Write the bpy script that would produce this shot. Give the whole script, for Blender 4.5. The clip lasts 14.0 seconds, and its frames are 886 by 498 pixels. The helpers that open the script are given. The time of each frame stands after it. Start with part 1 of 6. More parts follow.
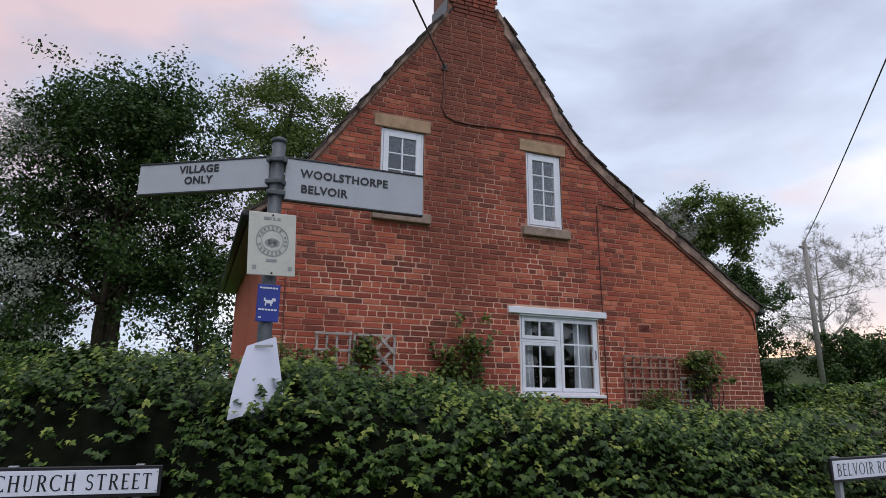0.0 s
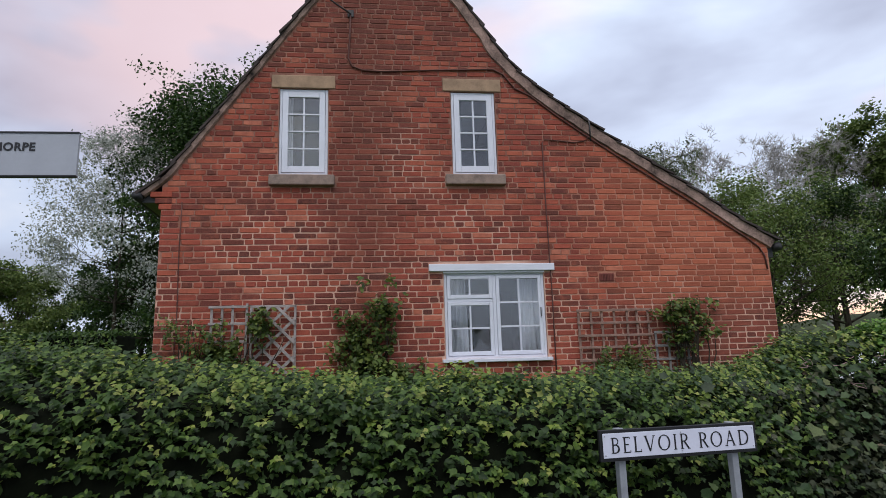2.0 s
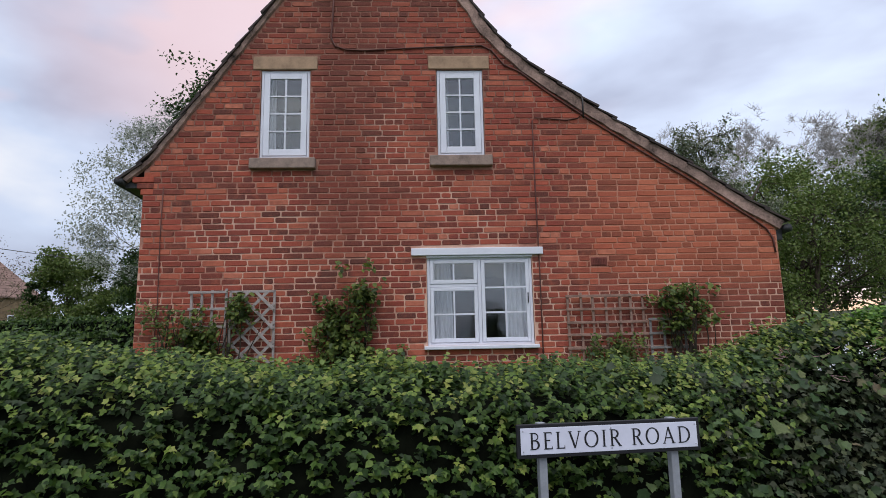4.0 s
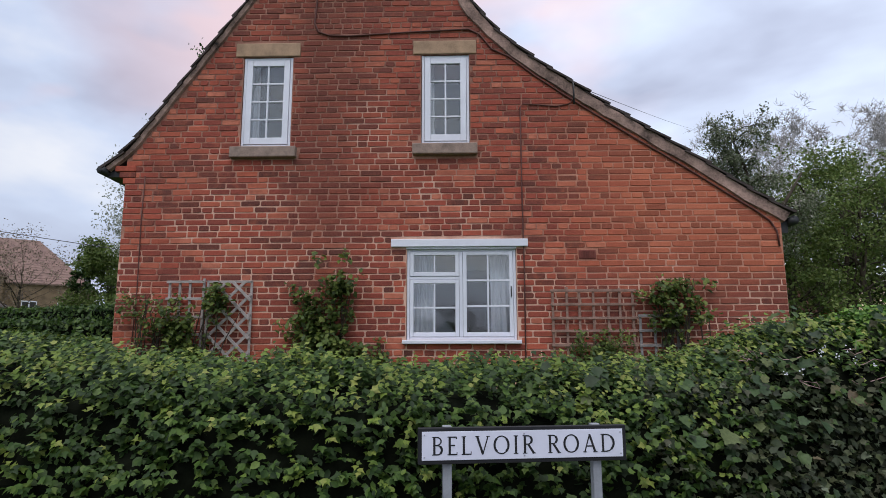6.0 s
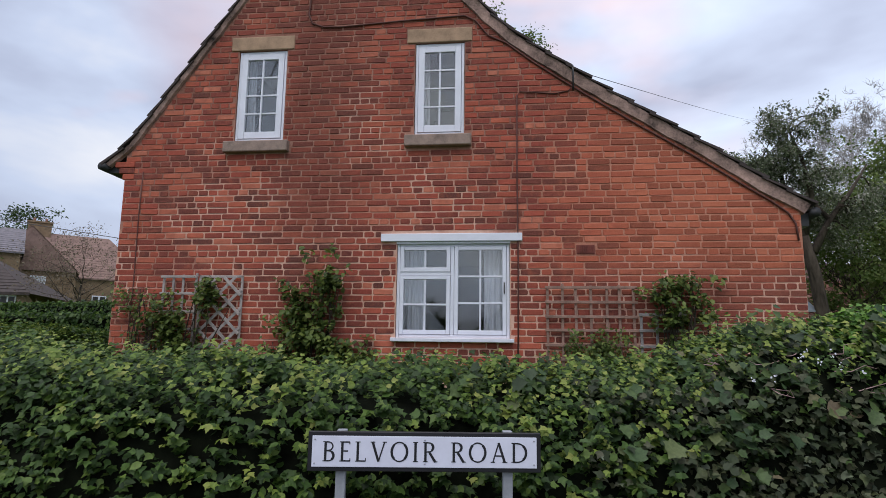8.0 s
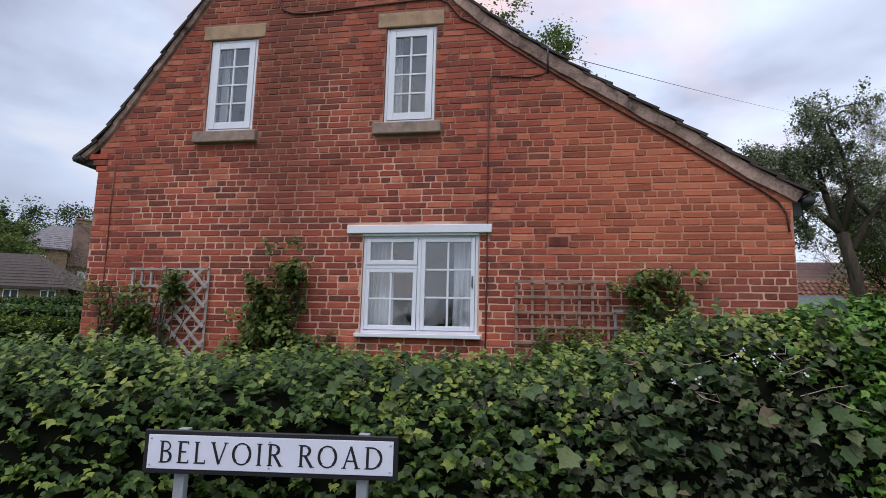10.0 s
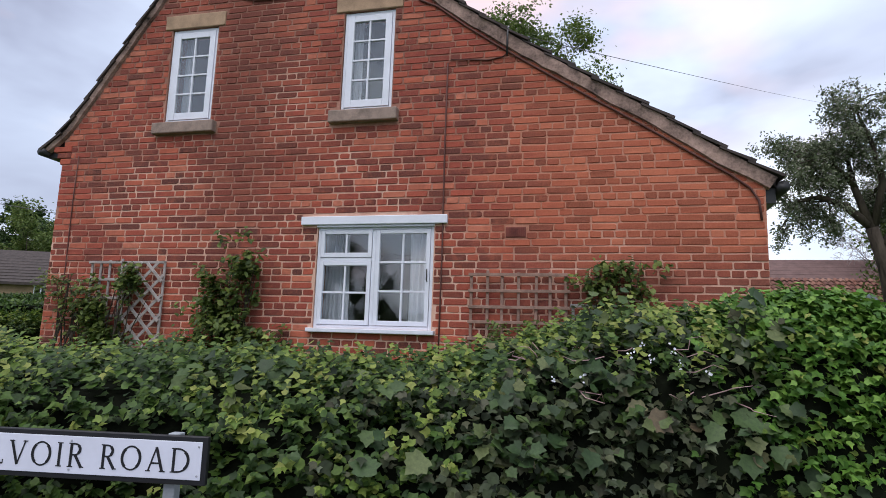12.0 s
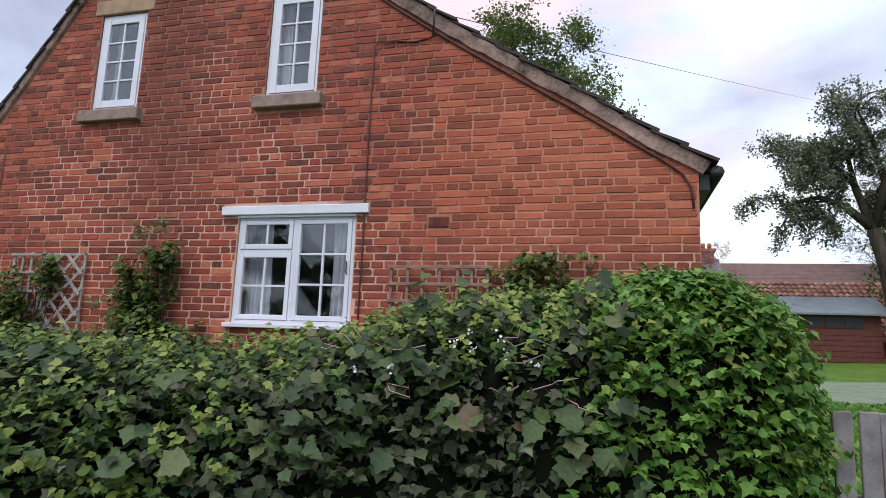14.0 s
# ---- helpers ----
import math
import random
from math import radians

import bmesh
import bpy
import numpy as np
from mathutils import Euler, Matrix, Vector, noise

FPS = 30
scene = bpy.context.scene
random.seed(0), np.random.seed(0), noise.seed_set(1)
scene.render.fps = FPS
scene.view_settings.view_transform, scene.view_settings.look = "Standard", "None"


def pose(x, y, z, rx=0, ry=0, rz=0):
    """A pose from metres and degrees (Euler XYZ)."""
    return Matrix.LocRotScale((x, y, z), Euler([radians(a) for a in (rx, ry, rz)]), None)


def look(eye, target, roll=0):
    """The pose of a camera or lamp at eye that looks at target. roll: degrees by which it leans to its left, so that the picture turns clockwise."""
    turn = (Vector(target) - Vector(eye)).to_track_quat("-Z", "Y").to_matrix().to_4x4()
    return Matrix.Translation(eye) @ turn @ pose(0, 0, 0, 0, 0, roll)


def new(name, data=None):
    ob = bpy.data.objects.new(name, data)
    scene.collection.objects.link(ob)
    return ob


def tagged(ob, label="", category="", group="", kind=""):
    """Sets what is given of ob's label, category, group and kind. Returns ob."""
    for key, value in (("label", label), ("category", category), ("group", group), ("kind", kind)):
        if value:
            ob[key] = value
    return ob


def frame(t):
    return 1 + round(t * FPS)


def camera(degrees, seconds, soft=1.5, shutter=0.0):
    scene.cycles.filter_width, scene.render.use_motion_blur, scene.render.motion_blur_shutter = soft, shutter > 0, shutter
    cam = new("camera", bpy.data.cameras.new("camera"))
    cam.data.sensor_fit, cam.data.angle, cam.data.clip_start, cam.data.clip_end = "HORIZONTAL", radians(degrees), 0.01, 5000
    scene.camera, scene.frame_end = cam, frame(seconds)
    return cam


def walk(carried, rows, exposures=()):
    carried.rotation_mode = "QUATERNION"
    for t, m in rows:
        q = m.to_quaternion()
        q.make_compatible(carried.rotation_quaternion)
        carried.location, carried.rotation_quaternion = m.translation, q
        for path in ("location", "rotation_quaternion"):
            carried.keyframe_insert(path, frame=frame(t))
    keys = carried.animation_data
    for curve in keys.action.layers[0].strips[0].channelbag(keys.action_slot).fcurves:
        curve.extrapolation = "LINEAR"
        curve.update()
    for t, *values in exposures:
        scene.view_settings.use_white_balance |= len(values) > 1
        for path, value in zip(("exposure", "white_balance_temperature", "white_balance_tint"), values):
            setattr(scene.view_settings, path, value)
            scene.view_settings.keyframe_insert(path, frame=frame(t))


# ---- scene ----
cam = camera(71.0, 14.0, soft=0.7)
PATH = [
    (0, (0.069, -0.011, 1.486), (0.827, 1.776, 1.969), 0.5),
    (0.5, (0.477, -0.134, 1.485), (1.126, 1.701, 1.944), 1.1),
    (1, (1.173, -0.226, 1.485), (1.781, 1.633, 1.902), 1.3),
    (1.5, (2.181, -0.293, 1.497), (2.617, 1.614, 1.913), -1.0),
    (2, (3.257, -0.18, 1.461), (3.526, 1.763, 1.852), -1.7),
    (2.5, (3.436, -0.146, 1.458), (3.673, 1.802, 1.84), -1.7),
    (3, (3.627, -0.107, 1.455), (3.829, 1.848, 1.828), -1.4),
    (5.5, (4.525, 0.139, 1.472), (4.555, 2.111, 1.803), -0.7),
    (6, (4.724, 0.202, 1.474), (4.718, 2.175, 1.804), -0.1),
    (6.5, (4.902, 0.266, 1.478), (4.849, 2.238, 1.805), 0.2),
    (7, (5.09, 0.336, 1.481), (4.992, 2.307, 1.807), 0.4),
    (7.5, (5.271, 0.408, 1.481), (5.135, 2.377, 1.806), 0.7),
    (8, (5.46, 0.488, 1.481), (5.269, 2.452, 1.804), 0.8),
    (10.5, (6.397, 0.998, 1.474), (6.044, 2.941, 1.789), 1.5),
    (11, (6.579, 1.113, 1.469), (6.19, 3.049, 1.784), 1.4),
    (11.5, (6.762, 1.22, 1.471), (6.348, 3.152, 1.783), 1.6),
    (12, (6.953, 1.321, 1.473), (6.523, 3.25, 1.782), 1.9),
    (12.5, (7.182, 1.432, 1.49), (6.727, 3.356, 1.791), 1.8),
    (13, (7.382, 1.555, 1.491), (6.911, 3.476, 1.791), 1.9),
    (13.5, (7.576, 1.735, 1.456), (7.089, 3.649, 1.769), 2.1),
    (14, (7.736, 1.856, 1.431), (7.26, 3.772, 1.753), 2.3),
]
walk(cam, [(t, look(eye, target, roll)) for t, eye, target, roll in PATH],
     [(0.0, -0.2), (1.0, -0.15), (2.0, -0.05), (3.0, 0.0), (8.0, 0.02), (11.0, 0.15), (14.0, 0.32)])
# ---------------------------------------------------------------- light
SUN_AZ, SUN_EL = 196.0, 66.0          # wide soft lamp high behind the viewer, added to brighten wall and hedge tops
world = bpy.data.worlds.new("evening_sky")
scene.world = world
world.use_nodes = True
WN, WL = world.node_tree.nodes, world.node_tree.links
WN.clear()


def wnode(kind, **kw):
    n = WN.new(kind)
    for k, v in kw.items():
        n.inputs[k].default_value = v
    return n


def ramp(tree_nodes, stops, interpolation="LINEAR"):
    n = tree_nodes.new("ShaderNodeValToRGB")
    n.color_ramp.interpolation = interpolation
    while len(n.color_ramp.elements) < len(stops):
        n.color_ramp.elements.new(0.5)
    for e, (p, c) in zip(n.color_ramp.elements, stops):
        e.position, e.color = p, (*c, 1)
    return n


sky = WN.new("ShaderNodeTexSky")
sky.sky_type, sky.sun_disc = "NISHITA", False
sky.sun_elevation, sky.sun_rotation = radians(2), radians(62)
sky.air_density, sky.dust_density, sky.ozone_density = 1.0, 0.6, 2.0
geo = WN.new("ShaderNodeTexCoord")
stretch = WN.new("ShaderNodeMapping")
stretch.inputs["Scale"].default_value = (1.0, 1.0, 2.3)
stretch.inputs["Rotation"].default_value = (0.1, -0.15, 0.4)
WL.new(geo.outputs["Generated"], stretch.inputs["Vector"])
cl = wnode("ShaderNodeTexNoise", Scale=2.1, Detail=5.0, Roughness=0.5, Distortion=0.25)
WL.new(stretch.outputs["Vector"], cl.inputs["Vector"])
pk = wnode("ShaderNodeTexNoise", Scale=3.4, Detail=3.0, Roughness=0.5)
WL.new(stretch.outputs["Vector"], pk.inputs["Vector"])
cloud = ramp(WN, [(0.30, (0.34, 0.36, 0.48)), (0.43, (0.51, 0.56, 0.72)), (0.54, (0.65, 0.73, 0.91)), (0.66, (0.90, 0.92, 0.98))])
WL.new(cl.outputs["Fac"], cloud.inputs["Fac"])
blush = ramp(WN, [(0.62, (0, 0, 0)), (0.74, (0.5, 0.5, 0.5))])
WL.new(pk.outputs["Fac"], blush.inputs["Fac"])
# rosy cloud bank high above the cottage
bank = WN.new("ShaderNodeVectorMath")
bank.operation = "DOT_PRODUCT"
WL.new(geo.outputs["Generated"], bank.inputs[0])
bank.inputs[1].default_value = (math.sin(radians(-6)) * math.cos(radians(34)), math.cos(radians(-6)) * math.cos(radians(34)), math.sin(radians(34)))
bank_edge = ramp(WN, [(0.89, (0, 0, 0)), (0.965, (1, 1, 1))])
WL.new(bank.outputs["Value"], bank_edge.inputs["Fac"])
puffs = ramp(WN, [(0.40, (0, 0, 0)), (0.60, (0.85, 0.85, 0.85))])
WL.new(pk.outputs["Fac"], puffs.inputs["Fac"])
banked = WN.new("ShaderNodeMath")
banked.operation = "MULTIPLY"
WL.new(bank_edge.outputs["Color"], banked.inputs[0])
WL.new(puffs.outputs["Color"], banked.inputs[1])
rosy = WN.new("ShaderNodeMath")
rosy.operation = "MAXIMUM"
WL.new(banked.outputs["Value"], rosy.inputs[0])
WL.new(blush.outputs["Color"], rosy.inputs[1])
rose = WN.new("ShaderNodeMix")
rose.data_type = "RGBA"
WL.new(rosy.outputs["Value"], rose.inputs["Factor"])
WL.new(cloud.outputs["Color"], rose.inputs["A"])
rose.inputs["B"].default_value = (0.84, 0.63, 0.66, 1)
# warm band along the horizon where the sun has gone down
sep = WN.new("ShaderNodeSeparateXYZ")
WL.new(geo.outputs["Generated"], sep.inputs["Vector"])
dotn = WN.new("ShaderNodeVectorMath")
dotn.operation = "DOT_PRODUCT"
WL.new(geo.outputs["Generated"], dotn.inputs[0])
dotn.inputs[1].default_value = (math.sin(radians(60)), math.cos(radians(60)), 0.0)
side = ramp(WN, [(0.62, (0, 0, 0)), (0.97, (1, 1, 1))])
WL.new(dotn.outputs["Value"], side.inputs["Fac"])
low = ramp(WN, [(0.03, (1, 1, 1)), (0.12, (0, 0, 0))], "EASE")
WL.new(sep.outputs["Z"], low.inputs["Fac"])
glow = WN.new("ShaderNodeMath")
glow.operation = "MULTIPLY"
WL.new(side.outputs["Color"], glow.inputs[0])
WL.new(low.outputs["Color"], glow.inputs[1])
warm = WN.new("ShaderNodeMix")
warm.data_type = "RGBA"
WL.new(glow.outputs["Value"], warm.inputs["Factor"])
WL.new(rose.outputs["Result"], warm.inputs["A"])
warm.inputs["B"].default_value = (1.0, 0.55, 0.28, 1)
# the cloud thickens away from the sunset
away = WN.new("ShaderNodeVectorMath")
away.operation = "DOT_PRODUCT"
WL.new(geo.outputs["Generated"], away.inputs[0])
away.inputs[1].default_value = (math.sin(radians(-75)), math.cos(radians(-75)), 0.0)
thick = ramp(WN, [(0.35, (1, 1, 1)), (0.85, (0.70, 0.70, 0.73))])
WL.new(away.outputs["Value"], thick.inputs["Fac"])
veil = WN.new("ShaderNodeMix")
veil.data_type, veil.blend_type = "RGBA", "MULTIPLY"
veil.inputs["Factor"].default_value = 1.0
WL.new(warm.outputs["Result"], veil.inputs["A"])
WL.new(thick.outputs["Color"], veil.inputs["B"])
bg_cloud = wnode("ShaderNodeBackground", Strength=1.17)
WL.new(veil.outputs["Result"], bg_cloud.inputs["Color"])
bg_sky = wnode("ShaderNodeBackground", Strength=0.05)
WL.new(sky.outputs["Color"], bg_sky.inputs["Color"])
both = WN.new("ShaderNodeAddShader")
WL.new(bg_cloud.outputs["Background"], both.inputs[0])
WL.new(bg_sky.outputs["Background"], both.inputs[1])
out = WN.new("ShaderNodeOutputWorld")
WL.new(both.outputs["Shader"], out.inputs["Surface"])

sun_data = bpy.data.lights.new("sun", "SUN")
sun_data.energy, sun_data.angle, sun_data.color = 2.5, radians(60), (1.0, 0.95, 0.93)
sun = new("sun", sun_data)
_a, _e = radians(SUN_AZ), radians(SUN_EL)
sun.matrix_world = look((math.sin(_a) * math.cos(_e) * 50, math.cos(_a) * math.cos(_e) * 50, math.sin(_e) * 50), (0, 0, 0))


# ---------------------------------------------------------------- materials
class Mat:
    """A small wrapper to write node materials briefly."""

    def __init__(self, name, rough=0.8, metal=0.0, spec=0.5):
        self.m = bpy.data.materials.new(name)
        self.m.use_nodes = True
        self.n, self.l = self.m.node_tree.nodes, self.m.node_tree.links
        self.b = self.n["Principled BSDF"]
        self.b.inputs["Roughness"].default_value = rough
        self.b.inputs["Metallic"].default_value = metal
        self.b.inputs["Specular IOR Level"].default_value = spec
        self.pos = self.n.new("ShaderNodeNewGeometry")

    def noise(self, scale, detail=4.0, rough=0.55, distortion=0.0, squash=None):
        n = self.n.new("ShaderNodeTexNoise")
        n.inputs["Scale"].default_value, n.inputs["Detail"].default_value = scale, detail
        n.inputs["Roughness"].default_value, n.inputs["Distortion"].default_value = rough, distortion
        src = self.pos.outputs["Position"]
        if squash:
            mp = self.n.new("ShaderNodeMapping")
            mp.inputs["Scale"].default_value = squash
            self.l.new(src, mp.inputs["Vector"])
            src = mp.outputs["Vector"]
        self.l.new(src, n.inputs["Vector"])
        return n.outputs["Fac"]

    def ramp(self, src, stops, interpolation="LINEAR"):
        r = ramp(self.n, stops, interpolation)
        self.l.new(src, r.inputs["Fac"])
        return r.outputs["Color"]

    def grey(self, src, a, b):
        return self.ramp(src, [(a, (0, 0, 0)), (b, (1, 1, 1))])

    def mix(self, fac, a, b, how="MIX"):
        x = self.n.new("ShaderNodeMix")
        x.data_type, x.blend_type = "RGBA", how
        for slot, v in (("Factor", fac), ("A", a), ("B", b)):
            if isinstance(v, (int, float)):
                x.inputs[slot].default_value = v
            elif isinstance(v, tuple):
                x.inputs[slot].default_value = (*v, 1)
            else:
                self.l.new(v, x.inputs[slot])
        return x.outputs["Result"]

    def math(self, op, a, b):
        x = self.n.new("ShaderNodeMath")
        x.operation = op
        for i, v in enumerate((a, b)):
            if isinstance(v, (int, float)):
                x.inputs[i].default_value = v
            else:
                self.l.new(v, x.inputs[i])
        return x.outputs["Value"]

    def axis(self, name):
        s = self.n.new("ShaderNodeSeparateXYZ")
        self.l.new(self.pos.outputs["Position"], s.inputs["Vector"])
        return s.outputs[name]

    def island(self):
        return self.pos.outputs["Random Per Island"]

    def per_object(self):
        return self.n.new("ShaderNodeObjectInfo").outputs["Random"]

    def bump(self, src, strength=0.4, dist=0.01):
        b = self.n.new("ShaderNodeBump")
        b.inputs["Strength"].default_value, b.inputs["Distance"].default_value = strength, dist
        self.l.new(src, b.inputs["Height"])
        self.l.new(b.outputs["Normal"], self.b.inputs["Normal"])
        return self

    def color(self, c):
        if isinstance(c, tuple):
            self.b.inputs["Base Color"].default_value = (*c, 1)
        else:
            self.l.new(c, self.b.inputs["Base Color"])
        return self

    def leafy(self, c, amount=0.35):
        """Adds light that comes through a leaf."""
        self.color(c)
        t = self.n.new("ShaderNodeBsdfTranslucent")
        self.l.new(c, t.inputs["Color"])
        mx = self.n.new("ShaderNodeMixShader")
        mx.inputs["Fac"].default_value = amount
        o = self.n["Material Output"]
        self.l.new(self.b.outputs["BSDF"], mx.inputs[1])
        self.l.new(t.outputs["BSDF"], mx.inputs[2])
        self.l.new(mx.outputs["Shader"], o.inputs["Surface"])
        return self


def plain(name, c, rough=0.7, metal=0.0, vary=0.15, scale=14.0, bump=0.15, spec=0.5):
    """A single-coloured surface with blotches, grain and fine relief."""
    m = Mat(name, rough, metal, spec)
    a = m.noise(scale, 5)
    b = m.noise(scale * 9, 3)
    dark = tuple(v * (1 - vary * 1.6) for v in c)
    lite = tuple(min(1, v * (1 + vary)) for v in c)
    col = m.ramp(a, [(0.3, dark), (0.55, c), (0.75, lite)])
    m.color(m.mix(0.25, col, m.ramp(b, [(0.3, dark), (0.7, lite)]))).bump(b, bump, 0.003)
    return m.m


def brick_mat(name, rnd):
    m = Mat(name, 0.88, 0, 0.25)
    r = m.island() if rnd == "island" else m.per_object()
    base = m.ramp(r, [(0.0, (0.055, 0.022, 0.022)), (0.10, (0.10, 0.028, 0.026)), (0.26, (0.165, 0.035, 0.030)), (0.48, (0.285, 0.052, 0.038)),
                      (0.68, (0.385, 0.076, 0.048)), (0.86, (0.48, 0.118, 0.068)), (1.0, (0.55, 0.19, 0.12))])
    blot = m.grey(m.noise(15, 5, 0.7), 0.46, 0.70)
    base = m.mix(m.math("MULTIPLY", blot, 0.50), base, (0.135, 0.036, 0.028))
    warm_face = m.grey(m.noise(5.5, 5, 0.7, 0.4), 0.50, 0.68)
    base = m.mix(m.math("MULTIPLY", warm_face, 0.45), base, (0.47, 0.125, 0.068))
    big = m.noise(0.9, 4, 0.6)
    base = m.mix(m.math("MULTIPLY", m.grey(big, 0.45, 0.72), 0.5), base, (0.17, 0.0413, 0.0282))
    # soot on the chimney breast and the top of the gable
    x, z = m.axis("X"), m.axis("Z")
    wob = m.noise(2.2, 5, 0.65)
    xx = m.math("ADD", x, m.math("MULTIPLY", m.math("SUBTRACT", wob, 0.5), 0.9))
    d = m.math("ABSOLUTE", m.math("SUBTRACT", xx, 3.3), 0)
    flue = m.ramp(m.math("MULTIPLY", d, 0.5), [(0.10, (1, 1, 1)), (0.36, (0, 0, 0))])
    zz = m.math("ADD", m.math("DIVIDE", z, 8.0), m.math("MULTIPLY", m.math("SUBTRACT", wob, 0.5), 0.12))
    upper = m.ramp(zz, [(0.26, (0.3, 0.3, 0.3)), (0.36, (0.7, 0.7, 0.7)), (0.8, (1, 1, 1))])
    top = m.ramp(zz, [(0.58, (0, 0, 0)), (0.80, (0.75, 0.75, 0.75))])
    soot = m.math("MAXIMUM", m.math("MULTIPLY", flue, upper), top)
    base = m.mix(m.math("MULTIPLY", soot, 0.80), base, (0.0848, 0.0258, 0.0216))
    # two burnt patches over the climber
    for cx, cz, rx, rz in ((3.21, 2.48, 0.17, 0.05), (3.46, 2.625, 0.13, 0.045)):
        ex = m.math("MULTIPLY", m.math("ABSOLUTE", m.math("SUBTRACT", m.axis("X"), cx), 0), 1 / rx)
        ez = m.math("MULTIPLY", m.math("ABSOLUTE", m.math("SUBTRACT", m.axis("Z"), cz), 0), 1 / rz)
        burnt = m.ramp(m.math("MULTIPLY", m.math("MAXIMUM", ex, ez), 0.5), [(0.45, (1, 1, 1)), (0.62, (0, 0, 0))])
        base = m.mix(m.math("MULTIPLY", burnt, 0.85), base, (0.045, 0.022, 0.022))
    # orange, freshly weathered faces on the low side of the gable
    xo = m.ramp(m.math("DIVIDE", xx, 10.0), [(0.58, (0, 0, 0)), (0.70, (0.72, 0.72, 0.72))])
    zo = m.ramp(zz, [(0.25, (0, 0, 0)), (0.30, (1, 1, 1))])
    base = m.mix(m.math("MULTIPLY", m.math("MULTIPLY", xo, zo), 0.82), base, m.mix(r, (0.34, 0.092, 0.046), (0.54, 0.165, 0.085)))
    # some bricks darker near the ground on the low side
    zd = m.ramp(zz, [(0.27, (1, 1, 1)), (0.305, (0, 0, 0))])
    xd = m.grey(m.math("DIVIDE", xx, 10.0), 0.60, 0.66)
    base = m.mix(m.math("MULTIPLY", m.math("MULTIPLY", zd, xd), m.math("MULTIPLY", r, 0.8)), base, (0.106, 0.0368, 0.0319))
    grain = m.noise(60, 4, 0.7)
    base = m.mix(0.22, base, m.ramp(grain, [(0.3, (0.106, 0.0276, 0.0206)), (0.7, (0.509, 0.184, 0.112))]))
    # lime smears
    lime = m.grey(m.noise(7, 5, 0.7), 0.66, 0.80)
    base = m.mix(m.math("MULTIPLY", lime, 0.14), base, (0.42, 0.28, 0.22))
    m.color(base).bump(m.noise(45, 5, 0.7), 0.6, 0.008)
    return m.m


def mortar_mat():
    m = Mat("lime_mortar", 0.95, 0, 0.2)
    a = m.math("ADD", m.noise(1.3, 4, 0.6), m.math("MULTIPLY", m.math("SUBTRACT", 0.38, m.math("DIVIDE", m.axis("Z"), 8.0)), 0.45))
    f = m.noise(50, 4, 0.6)
    c = m.ramp(a, [(0.38, (0.26, 0.105, 0.075)), (0.48, (0.47, 0.225, 0.165)), (0.60, (0.68, 0.43, 0.335))])
    w = m.math("MULTIPLY", m.math("SUBTRACT", m.noise(1.8, 4, 0.6), 0.5), 0.14)
    z = m.math("ADD", m.math("DIVIDE", m.axis("Z"), 8.0), w)
    x = m.math("ADD", m.math("DIVIDE", m.axis("X"), 10.0), w)
    faint = m.math("MULTIPLY", m.grey(x, 0.55, 0.63), m.grey(z, 0.285, 0.33))
    flue = m.ramp(m.math("ABSOLUTE", m.math("SUBTRACT", x, 0.32), 0), [(0.02, (1, 1, 1)), (0.06, (0, 0, 0))])
    flue = m.math("MULTIPLY", flue, m.grey(z, 0.30, 0.45))
    dull = m.math("MAXIMUM", m.math("MULTIPLY", m.grey(z, 0.42, 0.60), m.ramp(m.noise(0.8, 3), [(0.45, (1, 1, 1)), (0.6, (0.35, 0.35, 0.35))])), flue)
    c = m.mix(m.math("MULTIPLY", faint, 0.88), c, (0.48, 0.18, 0.112))
    c = m.mix(m.math("MULTIPLY", dull, 0.80), c, (0.155, 0.058, 0.042))
    m.color(m.mix(0.3, c, m.ramp(f, [(0.3, (0.24, 0.125, 0.09)), (0.7, (0.52, 0.34, 0.26))]))).bump(f, 0.6, 0.006)
    return m.m


def leaf_mat(name, stops, big=None, rough=0.45, through_light=0.3, scale=1.6):
    m = Mat(name, rough + 0.1, 0, 0.3)
    c = m.ramp(m.island(), stops)
    if big:
        c = m.mix(m.math("MULTIPLY", m.grey(m.noise(scale, 3), 0.48, 0.66), 0.55), c, big)
    c = m.mix(0.45, c, m.ramp(m.noise(55, 3, 0.6), [(0.35, (0.55, 0.53, 0.52)), (0.65, (1.34, 1.28, 1.15))]), "MULTIPLY")
    m.leafy(c, through_light)
    return m.m


def bark_mat(name, dark, lite):
    m = Mat(name, 0.95, 0, 0.2)
    a = m.noise(6, 5, 0.6, 0.3, (1, 1, 0.25))
    m.color(m.ramp(a, [(0.3, dark), (0.7, lite)])).bump(a, 0.7, 0.02)
    return m.m


BRICK_ONE = brick_mat("red_brick", "object")
BRICK_MANY = brick_mat("red_brick_wall", "island")
MORTAR = mortar_mat()
PAINT = plain("white_painted_wood", (0.66, 0.68, 0.76), 0.45, 0, 0.06, 5, 0.1)
STONE = plain("yellow_sandstone", (0.36, 0.24, 0.155), 0.9, 0, 0.25, 9, 0.5)
STONE_GREY = plain("weathered_stone_sill", (0.28, 0.205, 0.17), 0.9, 0, 0.3, 9, 0.5)
VERGE = plain("grey_verge_mortar", (0.33, 0.22, 0.185), 0.95, 0, 0.85, 5.0, 0.9)
VENT = plain("dark_terracotta", (0.17, 0.045, 0.034), 0.9, 0, 0.3, 12, 0.4)
TILE = plain("dark_clay_tile", (0.048, 0.036, 0.034), 0.9, 0, 0.4, 6, 0.5)
